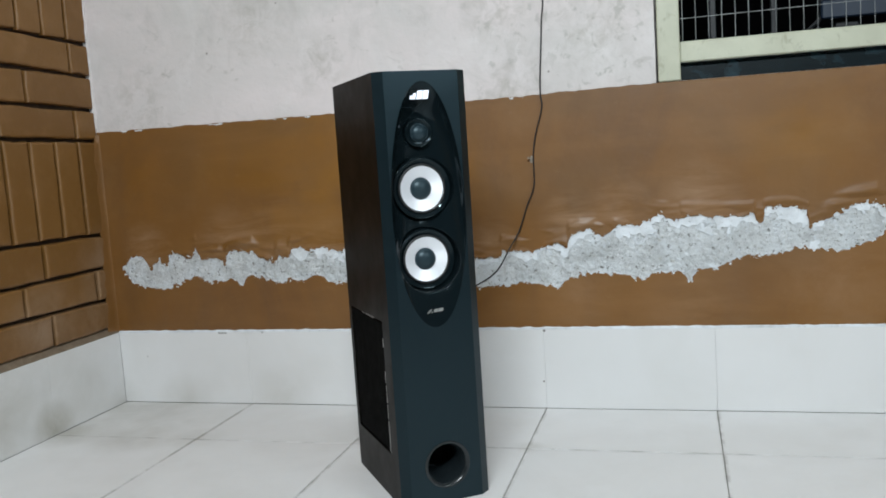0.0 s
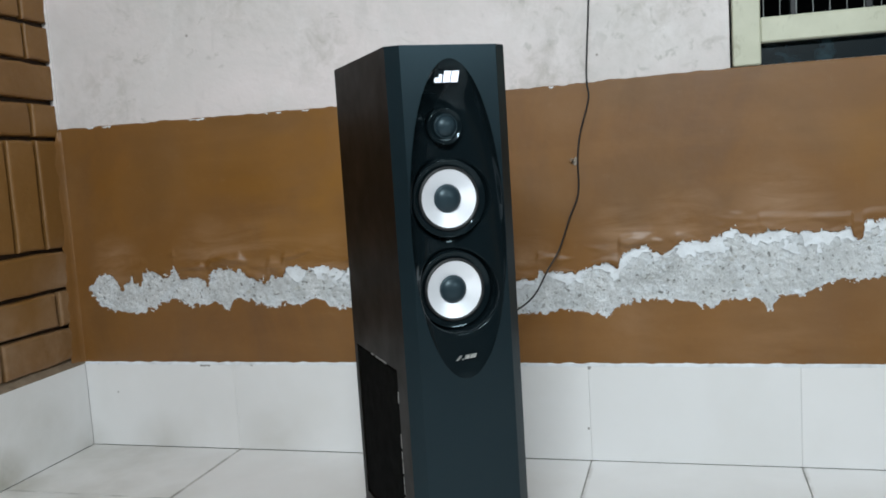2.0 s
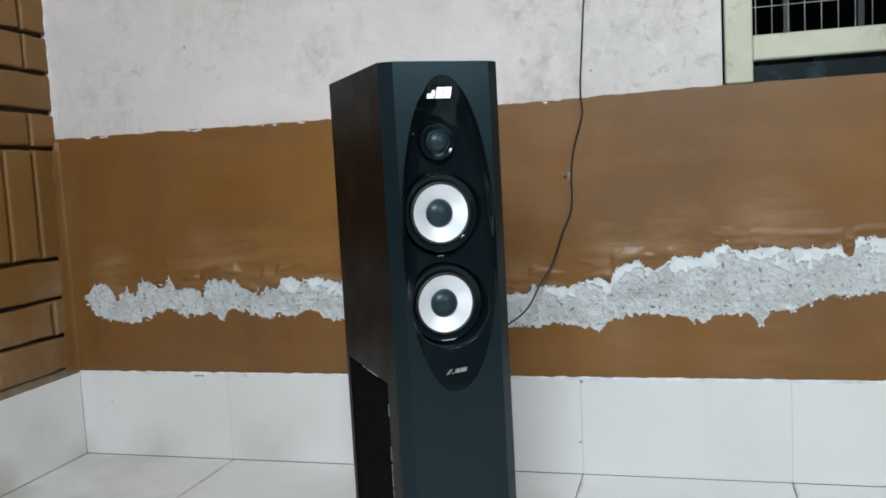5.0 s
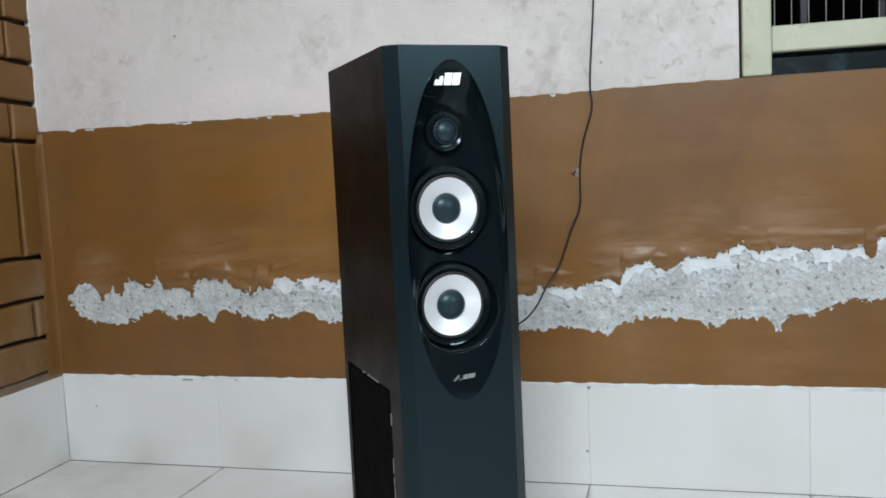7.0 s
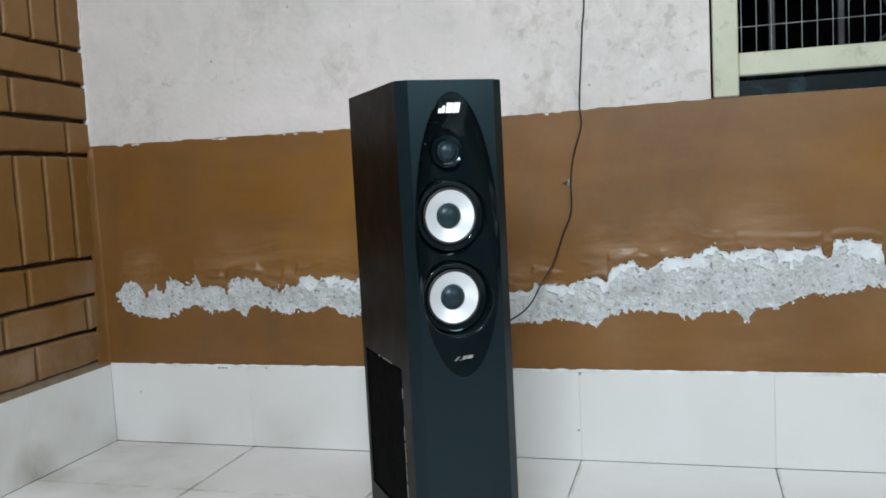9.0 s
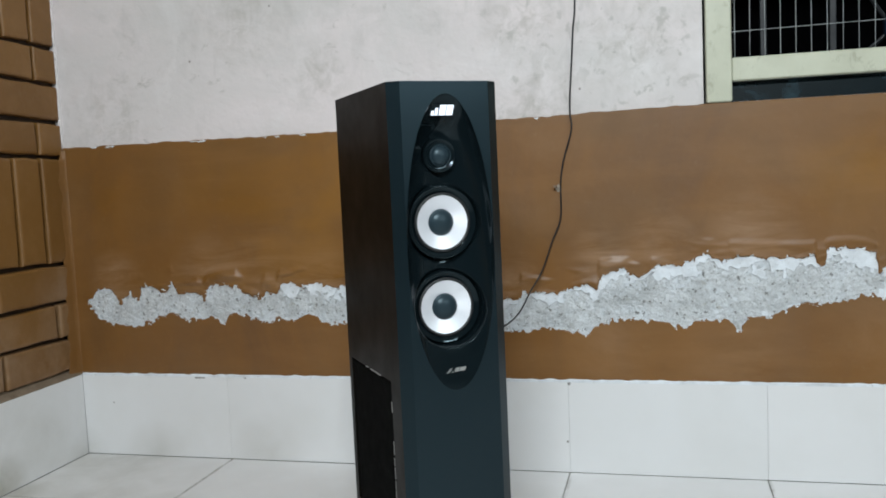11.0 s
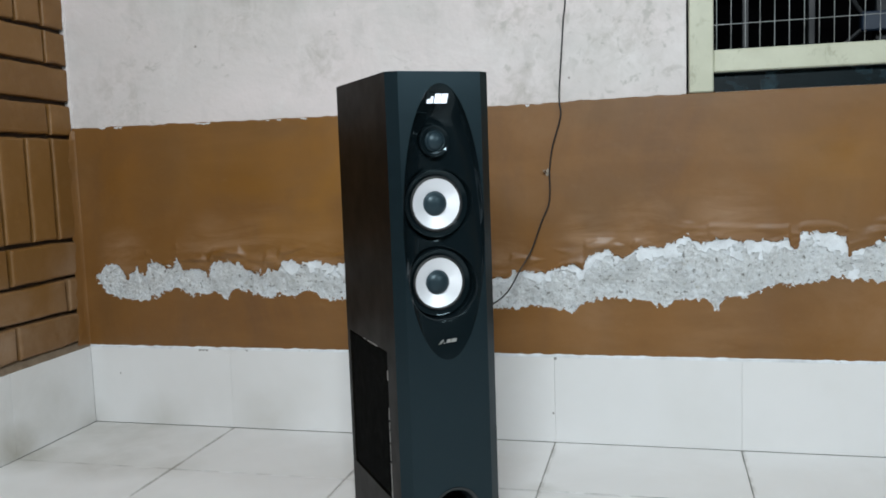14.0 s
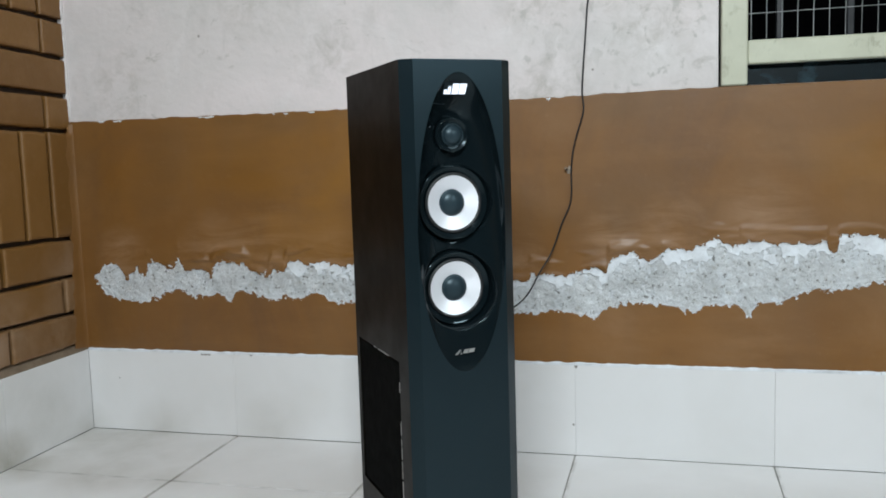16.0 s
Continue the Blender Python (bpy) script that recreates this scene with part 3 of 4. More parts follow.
# the sound parts of the same coat, below and above the damp line, with a hand-cut upper edge
bm = bmesh.new()
add_box(bm, (0.0, -0.0056, SKIRT), (GX1, -0.0006, GZ0))
add_box(bm, (-0.0218, -0.0046, SKIRT), (0.0004, -0.0006, 0.942))
add_box(bm, (GX1, -0.0056, SKIRT), (ROOM_X, -0.0006, GZ1))
cols = 540
rows_ = []
for i in range(cols + 1):
    x = ROOM_X * i / cols
    wob = 0.0045 * noise.fractal((x * 16.0, 4.0, 0.0), 1.0, 2.0, 4) + 0.0015 * noise.noise((x * 60.0, 1.0, 0.0))
    z = band_top(x) + (wob if x < WIN_X0 - 0.01 else 0.0)
    rows_.append([bm.verts.new(p) for p in ((x, -0.0056, GZ1), (x, -0.0056, z - 0.002), (x, -0.0040, z), (x, -0.0004, z))])
for a, b in zip(rows_, rows_[1:]):
    for k in range(3):
        bm.faces.new((a[k], b[k], b[k + 1], a[k + 1]))
structure("dado_paint_sound", bm, M_BROWN, "sound brown oil paint of the dado with uneven top edge", "wall paint")

# loose white chips along the coat's upper edge and on the skirting's top
rng = random.Random(11)
bm = bmesh.new()
for x, size in ((0.10, 0.022), (0.150, 0.03), (0.168, 0.010), (0.432, 0.050), (0.665, 0.010), (0.70, 0.014), (0.775, 0.020), (1.44, 0.012)):
    n = 7
    low = [bm.verts.new((x + size * k / n, -0.0066, band_top(x) - 0.0035 - 0.0045 * rng.random() * math.sin(math.pi * (k + 0.5) / (n + 1)))) for k in range(n + 1)]
    up = [bm.verts.new((x + size * k / n, -0.0072, band_top(x) - 0.0028 + 0.0015 * rng.random())) for k in range(n + 1)]
    for k in range(n):
        bm.faces.new((low[k], low[k + 1], up[k + 1], up[k]))
structure("paint_chips", bm, M_PRIMER, "small white chips along the top edge of the dado", "paint chips")


# ---------------------------------------------------------------- window with welded mesh
def window():
    top = tagged(new("window_1"), "cream painted window frame with welded wire mesh, dark outside", "window", kind="structure")
    x0, x1, z0, z1 = WIN_X0 + 0.006, WIN_X1 - 0.006, WIN_Z0 + 0.001, WIN_Z1 - 0.004
    y0, y1 = -0.010, 0.045
    s = 0.062
    for name, lo, hi in (("stile", (x0, y0, z0), (x0 + s, y1, z1)), ("stile", (x1 - s, y0, z0), (x1, y1, z1)),
                         ("bottom_rail", (x0 + s, y0 + 0.004, 1.013), (x1 - s, y1 - 0.004, 1.070)),
                         ("top_rail", (x0 + s, y0 + 0.004, z1 - s), (x1 - s, y1 - 0.004, z1))):
        part(name, box(lo, hi, 0.003), M_CREAM, top)
    part("pane", box((x0 + s, 0.022, z0), (x1 - s, 0.028, 1.013)), M_DARKGLASS, top, "dark teal glass strip under the rail")
    ya = 0.012
    x = x0 + s + 0.009
    k = 0
    while x < x1 - s:
        lean = 0.0015 * math.sin(k * 2.1)
        part("upright_wire", rod(((x, ya, 1.066), (x + lean, ya - 0.001, 1.5), (x, ya, z1 - s + 0.004)), 0.0010, 6), M_STEEL, top)
        x += 0.0356
        k += 1
    z = 1.135
    while z < z1 - s:
        part("cross_wire", rod(((x0 + s - 0.003, ya - 0.0024, z), ((x0 + x1) / 2, ya - 0.0026, z + 0.002), (x1 - s + 0.003, ya - 0.0024, z)), 0.0010, 6), M_STEEL, top)
        z += 0.0955
    return top


window()

stand = tagged(new("steel_stand"), "blue-grey enamelled steel stand in the dark beyond window", "stand")
part("post", box((2.395, 0.34, 0.5), (2.464, 0.38, 2.3), 0.004), M_GREYBAR, stand)
part("rail", box((2.352, 0.30, 1.130), (3.05, 0.338, 1.184), 0.004), M_BLUE, stand, "blue enamelled rail")
part("brace", rod(((2.215, 0.32, 1.40), (2.358, 0.32, 1.178)), 0.006, 8), M_GREYBAR, stand)
part("brace", rod(((2.365, 0.32, 1.145), (2.30, 0.32, 1.088)), 0.006, 8), M_GREYBAR, stand)
for x in (2.036, 2.211):
    bar = tagged(new("window_bar"), "dark grey painted upright bar behind the mesh", "window bar", "bars behind the window")
    part("bar", box((x - 0.009, 0.24, WIN_Z0 - 0.45), (x + 0.009, 0.258, WIN_Z1 + 0.35), 0.002), M_GREYBAR, bar)


# ---------------------------------------------------------------- tower speaker
WOOFER_HIGH, WOOFER_LOW, TWEETER = 0.7250, 0.5635, 0.8510
SP = pose(1.3815, -0.7404, 0.0, 0, 0, 36.2)
W, D, H, CX, CY = 0.217, 0.358, 0.985, 0.0215, 0.015
EL_Z, EL_W, EL_UP, EL_DOWN, DEEP, TROUGH = 0.670, 0.0868, 0.292, 0.258, 0.0440, 0.0570


def oval(t, scale=1.0):
    a = 2 * math.pi * t
    s = math.sin(a)
    return scale * EL_W * math.cos(a), EL_Z + scale * (EL_UP if s > 0 else EL_DOWN) * s


def ease(v):
    v = min(1.0, max(0.0, v))
    return v * v * (3 - 2 * v)


def trough(u, z):
    """Depth of the glossy baffle behind the front panel."""
    s = (z - EL_Z) / (EL_UP if z > EL_Z else EL_DOWN)
    w = EL_W * math.sqrt(max(1e-9, 1 - s * s))
    q = min(1.0, abs(u) / w)
    run = ease((z - 0.405) / 0.290) * ease((0.966 - z) / 0.090)
    depth = TROUGH * run * (1 - q * q) ** 0.62
    for cz, radius in ((WOOFER_HIGH, 0.0715), (WOOFER_LOW, 0.0715), (TWEETER, 0.0315)):
        well = ease((radius + 0.0025 - math.hypot(u, z - cz)) / 0.004)
        depth += well * max(0.0, TROUGH - depth)
    return 0.0006 + depth


def plate(u0, u1, z0, z1, lift, thick=0.0006, flat=None):
    """A thin plate that lies on the baffle, or on a tilted plane given by two (z, depth)."""
    def depth(u, z):
        if flat:
            (za, ya), (zb, yb) = flat
            return ya + (yb - ya) * (z - za) / (zb - za)
        return trough(u, z)

    bm = bmesh.new()
    vs = [bm.verts.new((u, depth(u, z) - lift + t, z)) for t in (0.0, thick) for u, z in ((u0, z0), (u1, z0), (u1, z1), (u0, z1))]
    for f in ((0, 1, 2, 3), (7, 6, 5, 4), (0, 4, 5, 1), (1, 5, 6, 2), (2, 6, 7, 3), (3, 7, 4, 0)):
        bm.faces.new([vs[k] for k in f])
    bmesh.ops.recalc_face_normals(bm, faces=bm.faces)
    return bm


def moved(bm, x, y, z):
    bmesh.ops.translate(bm, verts=bm.verts, vec=(x, y, z))
    return bm


def speaker():
    top = tagged(new("tower_speaker"), "tall black tower speaker with silver cones, standing on tiles", "speaker")
    PORT = (0.004, 0.089, 0.0545)
    # front panel with openings for the oval baffle and the port
    bm = bmesh.new()
    edges = []
    for ring in ([(-W / 2 + CX, 0.0), (W / 2 - CX, 0.0), (W / 2 - CX, H), (-W / 2 + CX, H)], [oval(k / 96) for k in range(96)],
                 [(PORT[0] + PORT[2] * math.cos(2 * math.pi * k / 48), PORT[1] + PORT[2] * math.sin(2 * math.pi * k / 48)) for k in range(48)]):
        vs = [bm.verts.new((x, 0, z)) for x, z in ring]
        edges += [bm.edges.new((vs[k], vs[(k + 1) % len(vs)])) for k in range(len(vs))]
    bmesh.ops.triangle_fill(bm, use_beauty=True, use_dissolve=False, edges=edges, normal=(0, -1, 0))
    part("front_panel", bm, M_FRONT, top, "satin charcoal front panel")
    # the two bevelled front corners
    for s, name in ((-1, "front_corner"), (1, "front_corner")):
        bm = bmesh.new()
        prof = []
        for a in (0.0, 1.0):
            prof.append((s * (W / 2 - CX * (1 - a)), CY * a))
        cols_ = [[bm.verts.new((x, y, z)) for z in (0.0, H)] for x, y in prof]
        for a, b in zip(cols_, cols_[1:]):
            bm.faces.new((a[0], b[0], b[1], a[1]))
        bmesh.ops.recalc_face_normals(bm, faces=bm.faces)
        part(name, bm, M_FRONT, top)
    # the box: left side with a sunk field for the grille, right side, back, top and foot
    g0, g1, h0, h1, sunk = 0.069, 0.337, 0.112, 0.427, 0.010
    bm = bmesh.new()
    x = -W / 2

    def quad(*ps):
        bm.faces.new([bm.verts.new(p) for p in ps])

    for a, b, c, d in ((CY, D, 0.0, h0), (CY, D, h1, H), (CY, g0, h0, h1), (g1, D, h0, h1)):
        quad((x, a, c), (x, b, c), (x, b, d), (x, a, d))
    quad((x + sunk, g0, h0), (x + sunk, g1, h0), (x + sunk, g1, h1), (x + sunk, g0, h1))
    quad((x, g0, h0), (x, g1, h0), (x + sunk, g1, h0), (x + sunk, g0, h0))
    quad((x, g0, h1), (x, g1, h1), (x + sunk, g1, h1), (x + sunk, g0, h1))
    quad((x, g0, h0), (x, g0, h1), (x + sunk, g0, h1), (x + sunk, g0, h0))
    quad((x, g1, h0), (x, g1, h1), (x + sunk, g1, h1), (x + sunk, g1, h0))
    quad((-x, CY, 0), (-x, D, 0), (-x, D, H), (-x, CY, H))
    quad((x, D, 0), (-x, D, 0), (-x, D, H), (x, D, H))
    for z in (0.0, H):
        quad((x, D, z), (x, CY, z), (x + CX, 0, z), (-x - CX, 0, z), (-x, CY, z), (-x, D, z))
    bmesh.ops.remove_doubles(bm, verts=bm.verts, dist=1e-5)
    bmesh.ops.recalc_face_normals(bm, faces=bm.faces)
    part("cabinet", bm, M_VINYL, top, "black wood-grain vinyl cabinet")
    # side grille: padded cloth with a chipped bright edge along the front and the top
    bm = box((x + 0.0015, g0 + 0.004, h0 + 0.004), (x + sunk - 0.001, g1 - 0.004, h1 - 0.004), 0.003)
    grille = part("side_grille", bm, M_CLOTH, top, "black cloth grille over the side woofer")
    rng = random.Random(5)
    z = h0 + 0.004
    while z < h1 - 0.05:
        step = rng.uniform(0.008, 0.03)
        if z < h0 + 0.17 or rng.random() < 0.25:
            part("worn_edge", box((x - 0.0008, g0 - 0.0014 * rng.random(), z), (x + 0.002, g0 + 0.0018, z + step * rng.uniform(0.7, 0.97))), M_SILVER, grille)
        z += step
    y = g0 + 0.04
    while y < g0 + 0.15:
        step = rng.uniform(0.008, 0.025)
        if rng.random() < 0.7:
            part("worn_edge", box((x - 0.0006, y, h1 - 0.0015), (x + 0.002, y + step * 0.8, h1 + 0.001)), M_SILVER, grille)
        y += step

    # glossy baffle: an oval trough with steep sides that runs out flat at both ends
    bm = bmesh.new()
    nz, nu = 280, 90

    grid = []
    for j in range(nz + 1):
        a = math.pi * (j / nz - 0.5)
        w, z = EL_W * math.cos(a), EL_Z + (EL_UP if a > 0 else EL_DOWN) * math.sin(a)
        row = []
        for k in range(nu + 1):
            q = math.sin(math.pi * (k / nu - 0.5))
            row.append(bm.verts.new((w * q, trough(w * q, z), z)))
        grid.append(row)
    for a, b in zip(grid, grid[1:]):
        for k in range(nu):
            bm.faces.new((a[k], a[k + 1], b[k + 1], b[k]))
    bmesh.ops.remove_doubles(bm, verts=bm.verts, dist=1e-6)
    bmesh.ops.recalc_face_normals(bm, faces=bm.faces)
    if sum(f.normal.y for f in bm.faces) > 0:
        bmesh.ops.reverse_faces(bm, faces=bm.faces)
    part("baffle", bm, M_GLOSS, top, "glossy piano black oval baffle", smooth=True)
    # thin raised lip round the baffle
    lip = [(*oval(k / 96, 1.0),) for k in range(97)]
    part("baffle_lip", rod([(u, -0.0001, z) for u, z in lip], 0.0004, 6), M_GLOSS, top, smooth=True)

    def woofer(z):
        ring = part("woofer", moved(lathe([(0.0556, DEEP + 0.004), (0.0564, DEEP - 0.001), (0.0582, DEEP - 0.0020), (0.0668, DEEP - 0.0062), (0.0680, DEEP - 0.0064), (0.0688, DEEP - 0.0040), (0.0692, DEEP + 0.0145)], 64), 0, 0, z), M_GLOSS, top, "woofer with silver cone", smooth=True)
        part("surround", moved(lathe([(0.0506, DEEP - 0.0035), (0.0525, DEEP - 0.0068), (0.0548, DEEP - 0.0075), (0.0567, DEEP - 0.005)]), 0, 0, z), M_RUBBER, ring, smooth=True)
        part("cone", moved(lathe([(0.0243, DEEP + 0.0045), (0.0339, DEEP + 0.0015), (0.0452, DEEP - 0.0025), (0.0540, DEEP - 0.0055)]), 0, 0, z), M_CONE, ring, "brushed silver cone", smooth=True)
        cap = [(0.0258 * math.cos(a), DEEP + 0.006 - 0.0155 * math.sin(a)) for a in (0, 0.25, 0.5, 0.75, 1.0, 1.25, 1.45)] + [(0, DEEP + 0.006 - 0.0155)]
        part("dust_cap", moved(lathe(cap), 0, 0, z), M_CAP, ring, "dark grey domed dust cap", smooth=True)

    woofer(WOOFER_HIGH)
    woofer(WOOFER_LOW)

    tz = TWEETER
    tweeter = part("tweeter", moved(lathe([(0.0202, DEEP + 0.006), (0.0213, DEEP + 0.002), (0.0241, DEEP + 0.0025), (0.0274, DEEP + 0.0010), (0.0305, DEEP - 0.0018), (0.0316, DEEP - 0.0018), (0.0327, DEEP + 0.012)]), 0.003, 0, tz), M_GLOSS, top, "tweeter in a glossy black ring", smooth=True)
    part("ring", moved(lathe([(0.0190, DEEP + 0.002), (0.0195, DEEP - 0.0025), (0.0206, DEEP - 0.0035), (0.0217, DEEP - 0.001)]), 0.003, 0, tz), M_CAP, tweeter, smooth=True)
    dome = [(0.0193 * math.cos(a), DEEP + 0.001 - 0.012 * math.sin(a)) for a in (0, 0.25, 0.5, 0.75, 1.0, 1.25, 1.45)] + [(0, DEEP - 0.011)]
    part("dome", moved(lathe(dome), 0.003, 0, tz), M_CAP, tweeter, "dark grey tweeter dome", smooth=True)

    # display window with its glowing figures, unreadable, as plain bars
    TILT = ((0.9435, 0.0060), (0.9225, 0.0190))
    display = part("display", plate(-0.0245, 0.0225, 0.9225, 0.9435, 0.0, 0.012, TILT), M_GLOSS, top, "lit white display")
    for u0, u1, z0, z1 in ((-0.0225, -0.0165, 0.9240, 0.9320), (-0.0155, -0.0095, 0.9240, 0.9370), (-0.0070, 0.0055, 0.9240, 0.9420), (0.0070, 0.0200, 0.9240, 0.9420)):
        part("segment", plate(u0, u1, z0, z1, 0.0007, 0.0005, TILT), M_DIGIT, display)
    part("seam", plate(-0.046, -0.014, 0.9070, 0.9078, 0.0010), M_CAP, top, "fine seam line under the display")
    # badge below the woofers: slanted silver strokes
    bm = bmesh.new()
    for u0, u1, z0, z1, sk in ((-0.0205, -0.0168, 0.4450, 0.4530, 0.0080), (-0.0100, -0.0075, 0.4450, 0.4472, 0.0006), (-0.0050, 0.0030, 0.4462, 0.4532, 0.0030), (0.0048, 0.0160, 0.4468, 0.4536, 0.0030)):
        vs = [bm.verts.new((u + s, y, z)) for y in (-0.0006, 0.002) for u, z, s in ((u0, z0, 0), (u1, z0, 0), (u1, z1, sk), (u0, z1, sk))]
        for f in ((0, 1, 2, 3), (4, 5, 6, 7), (0, 1, 5, 4), (1, 2, 6, 5), (2, 3, 7, 6), (3, 0, 4, 7)):
            bm.faces.new([vs[k] for k in f])
    bmesh.ops.recalc_face_normals(bm, faces=bm.faces)
    part("badge", bm, M_SILVER, top, "small slanted silver badge")
    # flared bass port
    bm = lathe([(PORT[2] + 0.0006, -0.0012), (PORT[2] - 0.002, -0.0022), (PORT[2] - 0.005, -0.001), (PORT[2] - 0.009, 0.004), (PORT[2] - 0.013, 0.013), (PORT[2] - 0.017, 0.027), (PORT[2] - 0.019, 0.045), (PORT[2] - 0.019, 0.16), (0, 0.16)], 56)
    part("bass_port", moved(bm, PORT[0], 0, PORT[1]), M_PORT, top, "flared glossy black bass port", smooth=True)
    top.matrix_world = SP
    return top


speaker()

# ---------------------------------------------------------------- mains cord down the wall to the speaker's back, and the old nail
cord = tagged(mesh_object("power_cord", rod(((1.548, -0.012, 2.30), (1.556, -0.012, 1.75), (1.556, -0.013, 1.279), (1.548, -0.012, 1.17), (1.543, -0.012, 1.10), (1.535, -0.012, 1.00),
    (1.534, -0.013, 0.955), (1.536, -0.014, 0.914), (1.513, -0.014, 0.835), (1.504, -0.016, 0.774), (1.501, -0.014, 0.687), (1.477, -0.016, 0.626), (1.450, -0.025, 0.552), (1.420, -0.05, 0.499), (1.394, -0.09, 0.449), (1.363, -0.14, 0.423), (1.31, -0.22, 0.405), (1.24, -0.31, 0.398), (1.180, -0.415, 0.395)),
    0.0022, 8, 10), M_CABLE, True), "thin black power cord hanging down the wall", "cord")
nail = tagged(new("wall_nail"), "old nail in a patch of chipped filler", "nail")
rng = random.Random(3)
bm = bmesh.new()
ring = [bm.verts.new((1.4975 + (0.0055 + 0.0045 * rng.random()) * math.cos(k * math.pi / 6), -0.0066, 0.766 + (0.0065 + 0.006 * rng.random()) * math.sin(k * math.pi / 6))) for k in range(12)]
mid = bm.verts.new((1.4975, -0.0095, 0.766))
for k in range(12):
    bm.faces.new((ring[k], ring[(k + 1) % 12], mid))
bmesh.ops.recalc_face_normals(bm, faces=bm.faces)
part("filler", bm, M_FILLER, nail, "chipped grey filler")
part("shank", rod(((1.491, -0.006, 0.768), (1.489, -0.024, 0.771)), 0.0035, 8), M_LEDGE, nail)


# ---------------------------------------------------------------- pieces of walls and floor: bricks, skirting tiles, floor tiles
def brick(corners, rng, chamfer=0.0065, lo=-0.0225):
    """A brick on the left wall: corners are four (y, z); its outline is hand-cut and uneven."""
    bm = bmesh.new()
    outline = []
    for (y0, z0), (y1, z1) in zip(corners, corners[1:] + corners[:1]):
        n = 5 if math.hypot(y1 - y0, z1 - z0) > 0.15 else 2
        outline += [(y0 + (y1 - y0) * k / n + rng.uniform(-0.0023, 0.0023), z0 + (z1 - z0) * k / n + rng.uniform(-0.0023, 0.0023)) for k in range(n)]
    cy = sum(c[0] for c in corners) / 4
    cz = sum(c[1] for c in corners) / 4
    hy = max(abs(c[0] - cy) for c in corners)
    hz = max(abs(c[1] - cz) for c in corners)
    tilt_y, tilt_z = rng.uniform(-0.006, 0.006), rng.uniform(-0.010, 0.010)
    rings = []
    for x, inset in ((lo, -0.001), (-0.0050, 0.0), (-0.0015, chamfer * 0.45), (0.0, chamfer * 1.3)):
        rings.append([bm.verts.new((x + tilt_y * (y - cy) + tilt_z * (z - cz), cy + (y - cy) * (1 - inset / hy), cz + (z - cz) * (1 - inset / hz))) for y, z in outline])
    n = len(outline)
    for a, b in zip(rings, rings[1:]):
        for k in range(n):
            bm.faces.new((a[k], a[(k + 1) % n], b[(k + 1) % n], b[k]))
    bm.faces.new(rings[-1])
    bmesh.ops.recalc_face_normals(bm, faces=bm.faces)
    return bm


rng = random.Random(21)
LINES = [(0.265, -0.004), (0.369, -0.024), (0.483, 0.004), (0.598, -0.014), (0.919, -0.016), (1.022, -0.028), (1.135, -0.026), (1.244, -0.026)]
for k in range(1, 3):
    LINES += [(1.244 + 0.646 * (k - 1) + dz, 0.0) for dz in (0.321, 0.424, 0.537, 0.646)]
LINES = [v for v in LINES if v[0] < ROOM_Z - 0.05] + [(ROOM_Z - 0.006, 0.0)]
# each course: soldier or stretcher, and where its first joint stands
COURSES = [("long", 0.316), ("long", 0.083), ("long", 0.322), ("tall", 0.106), ("long", 0.108), ("long", 0.321), ("long", 0.103), ("tall", 0.102)] + [("long", 0.1), ("long", 0.29), ("long", 0.09), ("tall", 0.095)] * 3
GAP = 0.0066
NEAR = 1.45
far = bmesh.new()
for (line_a, line_b), (kind, first) in zip(zip(LINES, LINES[1:]), COURSES):
    pitch = 0.113 if kind == "tall" else 0.342
    cuts = [0.0, first]
    while cuts[-1] < -ROOM_Y:
        cuts.append(min(cuts[-1] + pitch + rng.uniform(-0.003, 0.003), -ROOM_Y + 0.001))
    for a, b in zip(cuts, cuts[1:]):
        if b - a < 0.02:
            continue
        y0, y1 = -(a + (GAP if a else 0.004)), -(b - GAP)

        def level(line, y, s):
            return line[0] + line[1] * max(y, -0.6) + s * GAP * rng.uniform(0.85, 1.15)

        corners = [(y0, level(line_a, y0, 1)), (y1, level(line_a, y1, 1)), (y1, level(line_b, y1, -1)), (y0, level(line_b, y0, -1))]
        bm = brick(corners, rng)
        if b < NEAR:
            part("brick", bm, M_BRICK, wall_left)
        else:
            tmp = bpy.data.meshes.new("tmp")
            bm.to_mesh(tmp)
            bm.free()
            far.from_mesh(tmp)
            bpy.data.meshes.remove(tmp)
tagged(part("bricks_further_along", far, M_BRICK, wall_left), kind="stuff")

# cement fillet between the bricks and the left skirting
bm = bmesh.new()
prev = None
for i in range(241):
    y = ROOM_Y * i / 240 * 0.999 - 0.001
    wob = 0.005 * noise.fractal((y * 9.0, 2.0, 0.0), 1.0, 2.0, 3)
    z = 0.265 - 0.004 * max(y, -0.6) + wob * 0.6 + 0.002
    row = [bm.verts.new(p) for p in ((-0.0222, y, z + 0.007), (-0.004, y, z - 0.003), (0.0065 + wob * 0.3, y, SKIRT + 0.002 + abs(wob) * 0.6), (0.009, y, SKIRT - 0.001))]
    if prev:
        for k in range(3):
            bm.faces.new((prev[k], row[k], row[k + 1], prev[k + 1]))
    prev = row
bmesh.ops.recalc_face_normals(bm, faces=bm.faces)
part("cement_fillet", bm, M_LEDGE, wall_left, "rough cement fillet above the skirting")
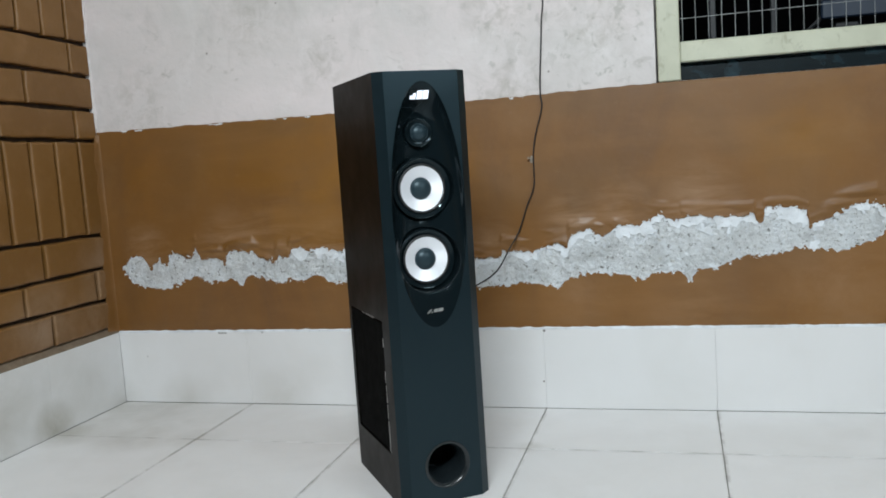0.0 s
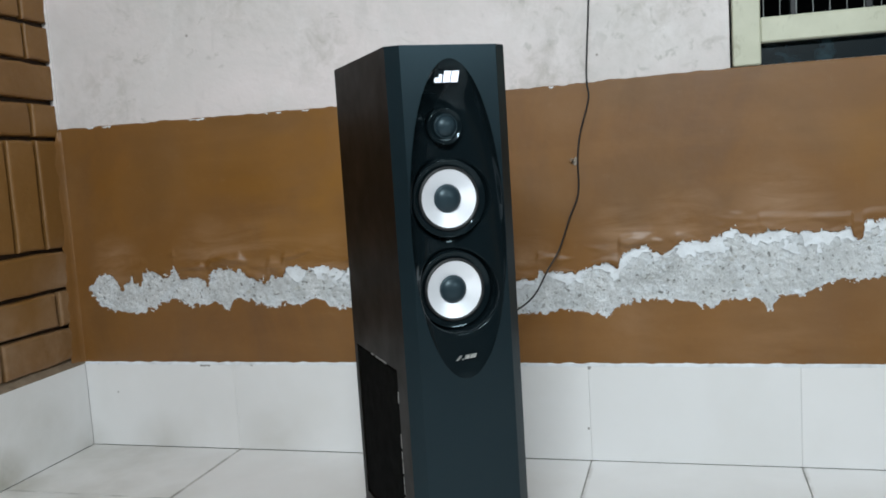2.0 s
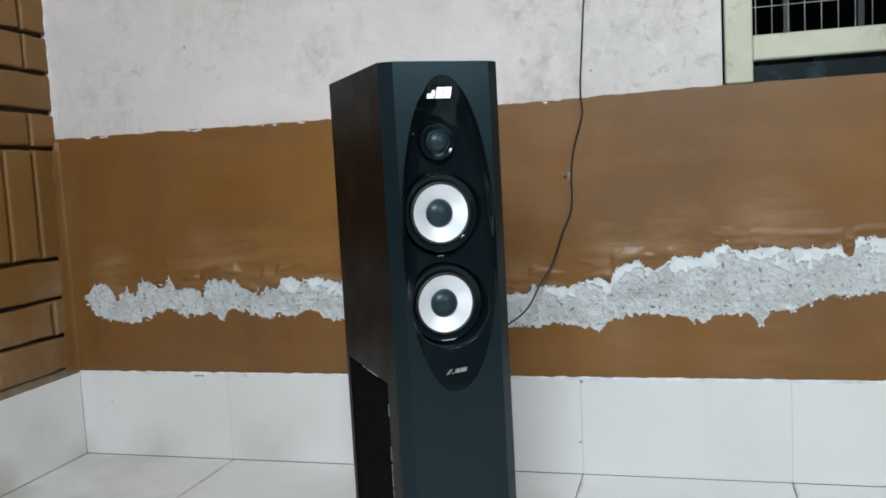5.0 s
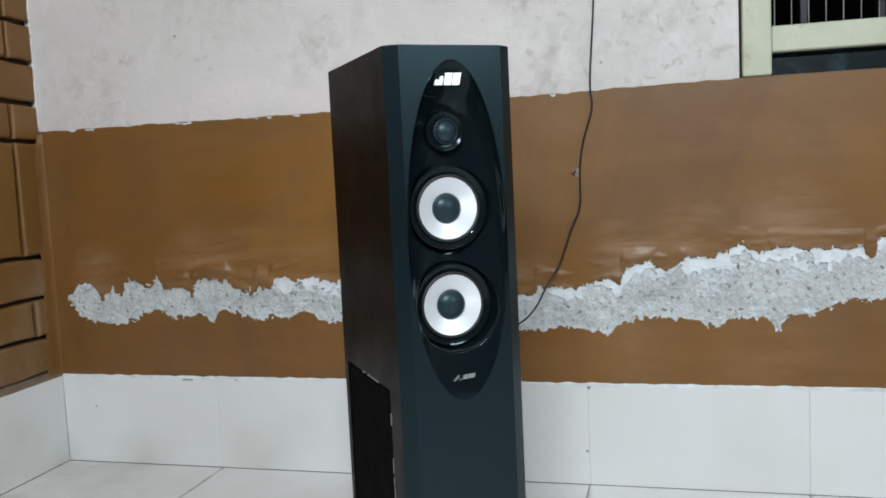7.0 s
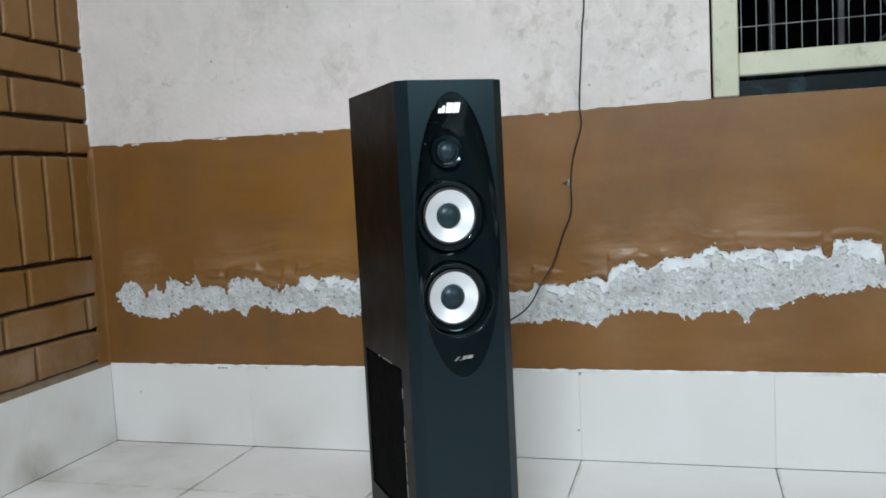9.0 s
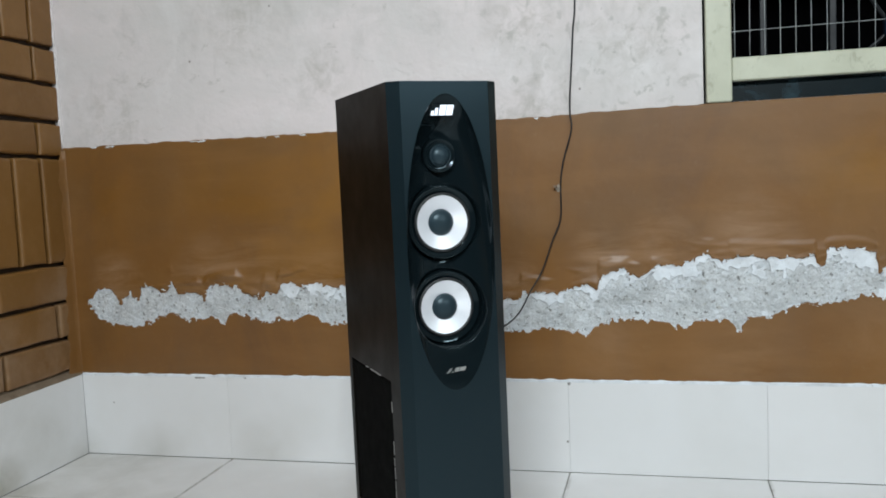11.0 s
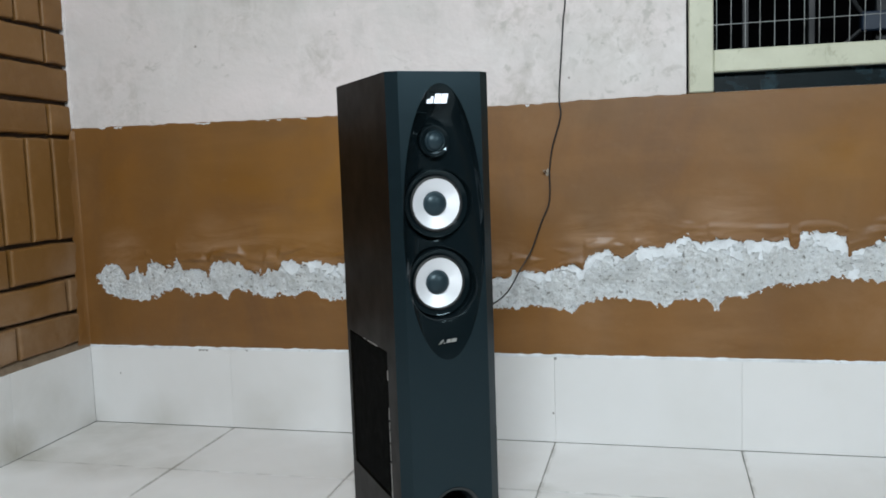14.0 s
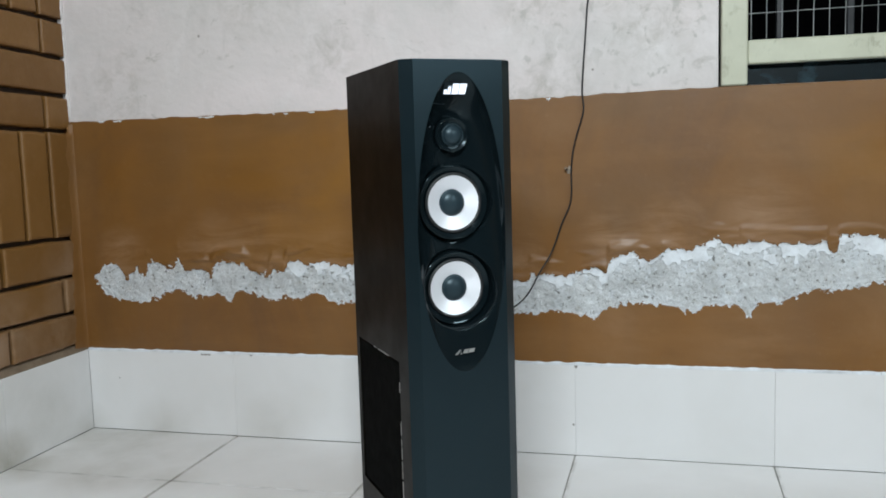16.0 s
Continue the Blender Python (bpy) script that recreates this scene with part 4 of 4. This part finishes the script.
# paint-filled render over the brick ends in the corner, below the dado's top
bm = bmesh.new()
prev = None
for i in range(201):
    z = SKIRT + 0.004 + (0.935 - SKIRT) * i / 200
    reach = float(np.interp(z, [0.25, 0.34, 0.60, 0.90, 0.94], [0.050, 0.042, 0.030, 0.022, 0.006])) + 0.010 * noise.fractal((z * 22.0, 5.0, 0.0), 1.0, 2.0, 3)
    swell = 0.0010 * noise.fractal((z * 14.0, 8.0, 0.0), 1.0, 2.0, 2)
    row = [bm.verts.new(p) for p in ((0.0090, -0.0052, z), (0.0045 + swell, -0.0100, z), (0.0026 + swell, -0.6 * reach - 0.004, z), (0.0010, -reach, z), (-0.0012, -reach - 0.008, z))]
    if prev:
        for k in range(4):
            bm.faces.new((prev[k], row[k], row[k + 1], prev[k + 1]))
    prev = row
bmesh.ops.recalc_face_normals(bm, faces=bm.faces)
part("corner_render", bm, M_BROWN, wall_left, "brown painted render smoothed into the corner", smooth=True)
# limewash slopped over the brick ends in the corner
bm = bmesh.new()
prev = None
for i in range(361):
    z = 0.947 + (ROOM_Z - 0.955) * i / 360
    reach = max(0.0, 0.0045 + 0.0075 * noise.fractal((z * 30.0, 11.0, 0.0), 1.0, 2.0, 4))
    row = [bm.verts.new(p) for p in ((0.0022, -0.0004, z), (0.0020, -0.0025 - reach * 0.5, z), (-0.0040, -0.0030 - reach, z))]
    if prev:
        for k in range(2):
            bm.faces.new((prev[k], row[k], row[k + 1], prev[k + 1]))
    prev = row
bmesh.ops.recalc_face_normals(bm, faces=bm.faces)
part("limewash_smear", bm, M_WALL, wall_back, "ragged limewash over the brick ends")
# thin white cement line on top of the back skirting
bm = bmesh.new()
prev = None
for i in range(541):
    x = 0.008 + (ROOM_X - 0.01) * i / 540
    wob = 0.0020 * noise.fractal((x * 34.0, 7.0, 0.0), 1.0, 2.0, 4)
    row = [bm.verts.new(p) for p in ((x, -0.0058, SKIRT + 0.0046 + 1.7 * wob), (x, -0.0088, SKIRT + 0.0018 + wob * 0.8), (x, -0.0102, SKIRT - 0.003 + 0.5 * wob))]
    if prev:
        for k in range(2):
            bm.faces.new((prev[k], row[k], row[k + 1], prev[k + 1]))
    prev = row
bmesh.ops.recalc_face_normals(bm, faces=bm.faces)
part("cement_line", bm, M_PRIMER, wall_back, "crumbly white cement line above the skirting")


def slab(lo, hi, c=0.0006):
    return box(lo, hi, c)


skirting_back = structure("baseboard_back", box((0, -0.0052, 0.0), (ROOM_X, -0.0002, SKIRT - 0.003)), M_PALE, "white tiled skirting along the damp wall", "skirting")
cuts = [0.0086, 0.502, 1.004, 1.505, 2.007, 2.510, 3.012, 3.514, 4.016, 4.518, 5.020, ROOM_X]
for a, b in zip(cuts, cuts[1:]):
    part("skirting_tile", slab((a + 0.0002, -0.0095, 0.0006), (b - 0.0002, -0.0050, SKIRT)), M_SKIRT, skirting_back)
skirting_left = structure("baseboard_left", box((-0.0220, ROOM_Y, 0.0), (0.0040, -0.0100, SKIRT - 0.003)), M_PALE, "white tiled skirting below the brick wall", "skirting")
cuts = [0.0102] + [0.372 + TILE * k for k in range(13) if 0.372 + TILE * k < -ROOM_Y - 0.05] + [-ROOM_Y]
for a, b in zip(cuts, cuts[1:]):
    part("skirting_tile", slab((0.0036, -b + 0.0004, 0.0006), (0.0090, -a - 0.0004, SKIRT)), M_SKIRT, skirting_left)

JOINT_X = [0.0082, 0.502, 1.002, 1.503, 2.006, 2.508, 3.01, 3.512, 4.014, 4.516, 5.018, ROOM_X]
JOINT_Y = [0.0088] + [0.372 + TILE * k for k in range(13) if 0.372 + TILE * k < -ROOM_Y - 0.05] + [-ROOM_Y]
rng = random.Random(8)
for a, b in zip(JOINT_X, JOINT_X[1:]):
    for c, d in zip(JOINT_Y, JOINT_Y[1:]):
        g = 0.0014
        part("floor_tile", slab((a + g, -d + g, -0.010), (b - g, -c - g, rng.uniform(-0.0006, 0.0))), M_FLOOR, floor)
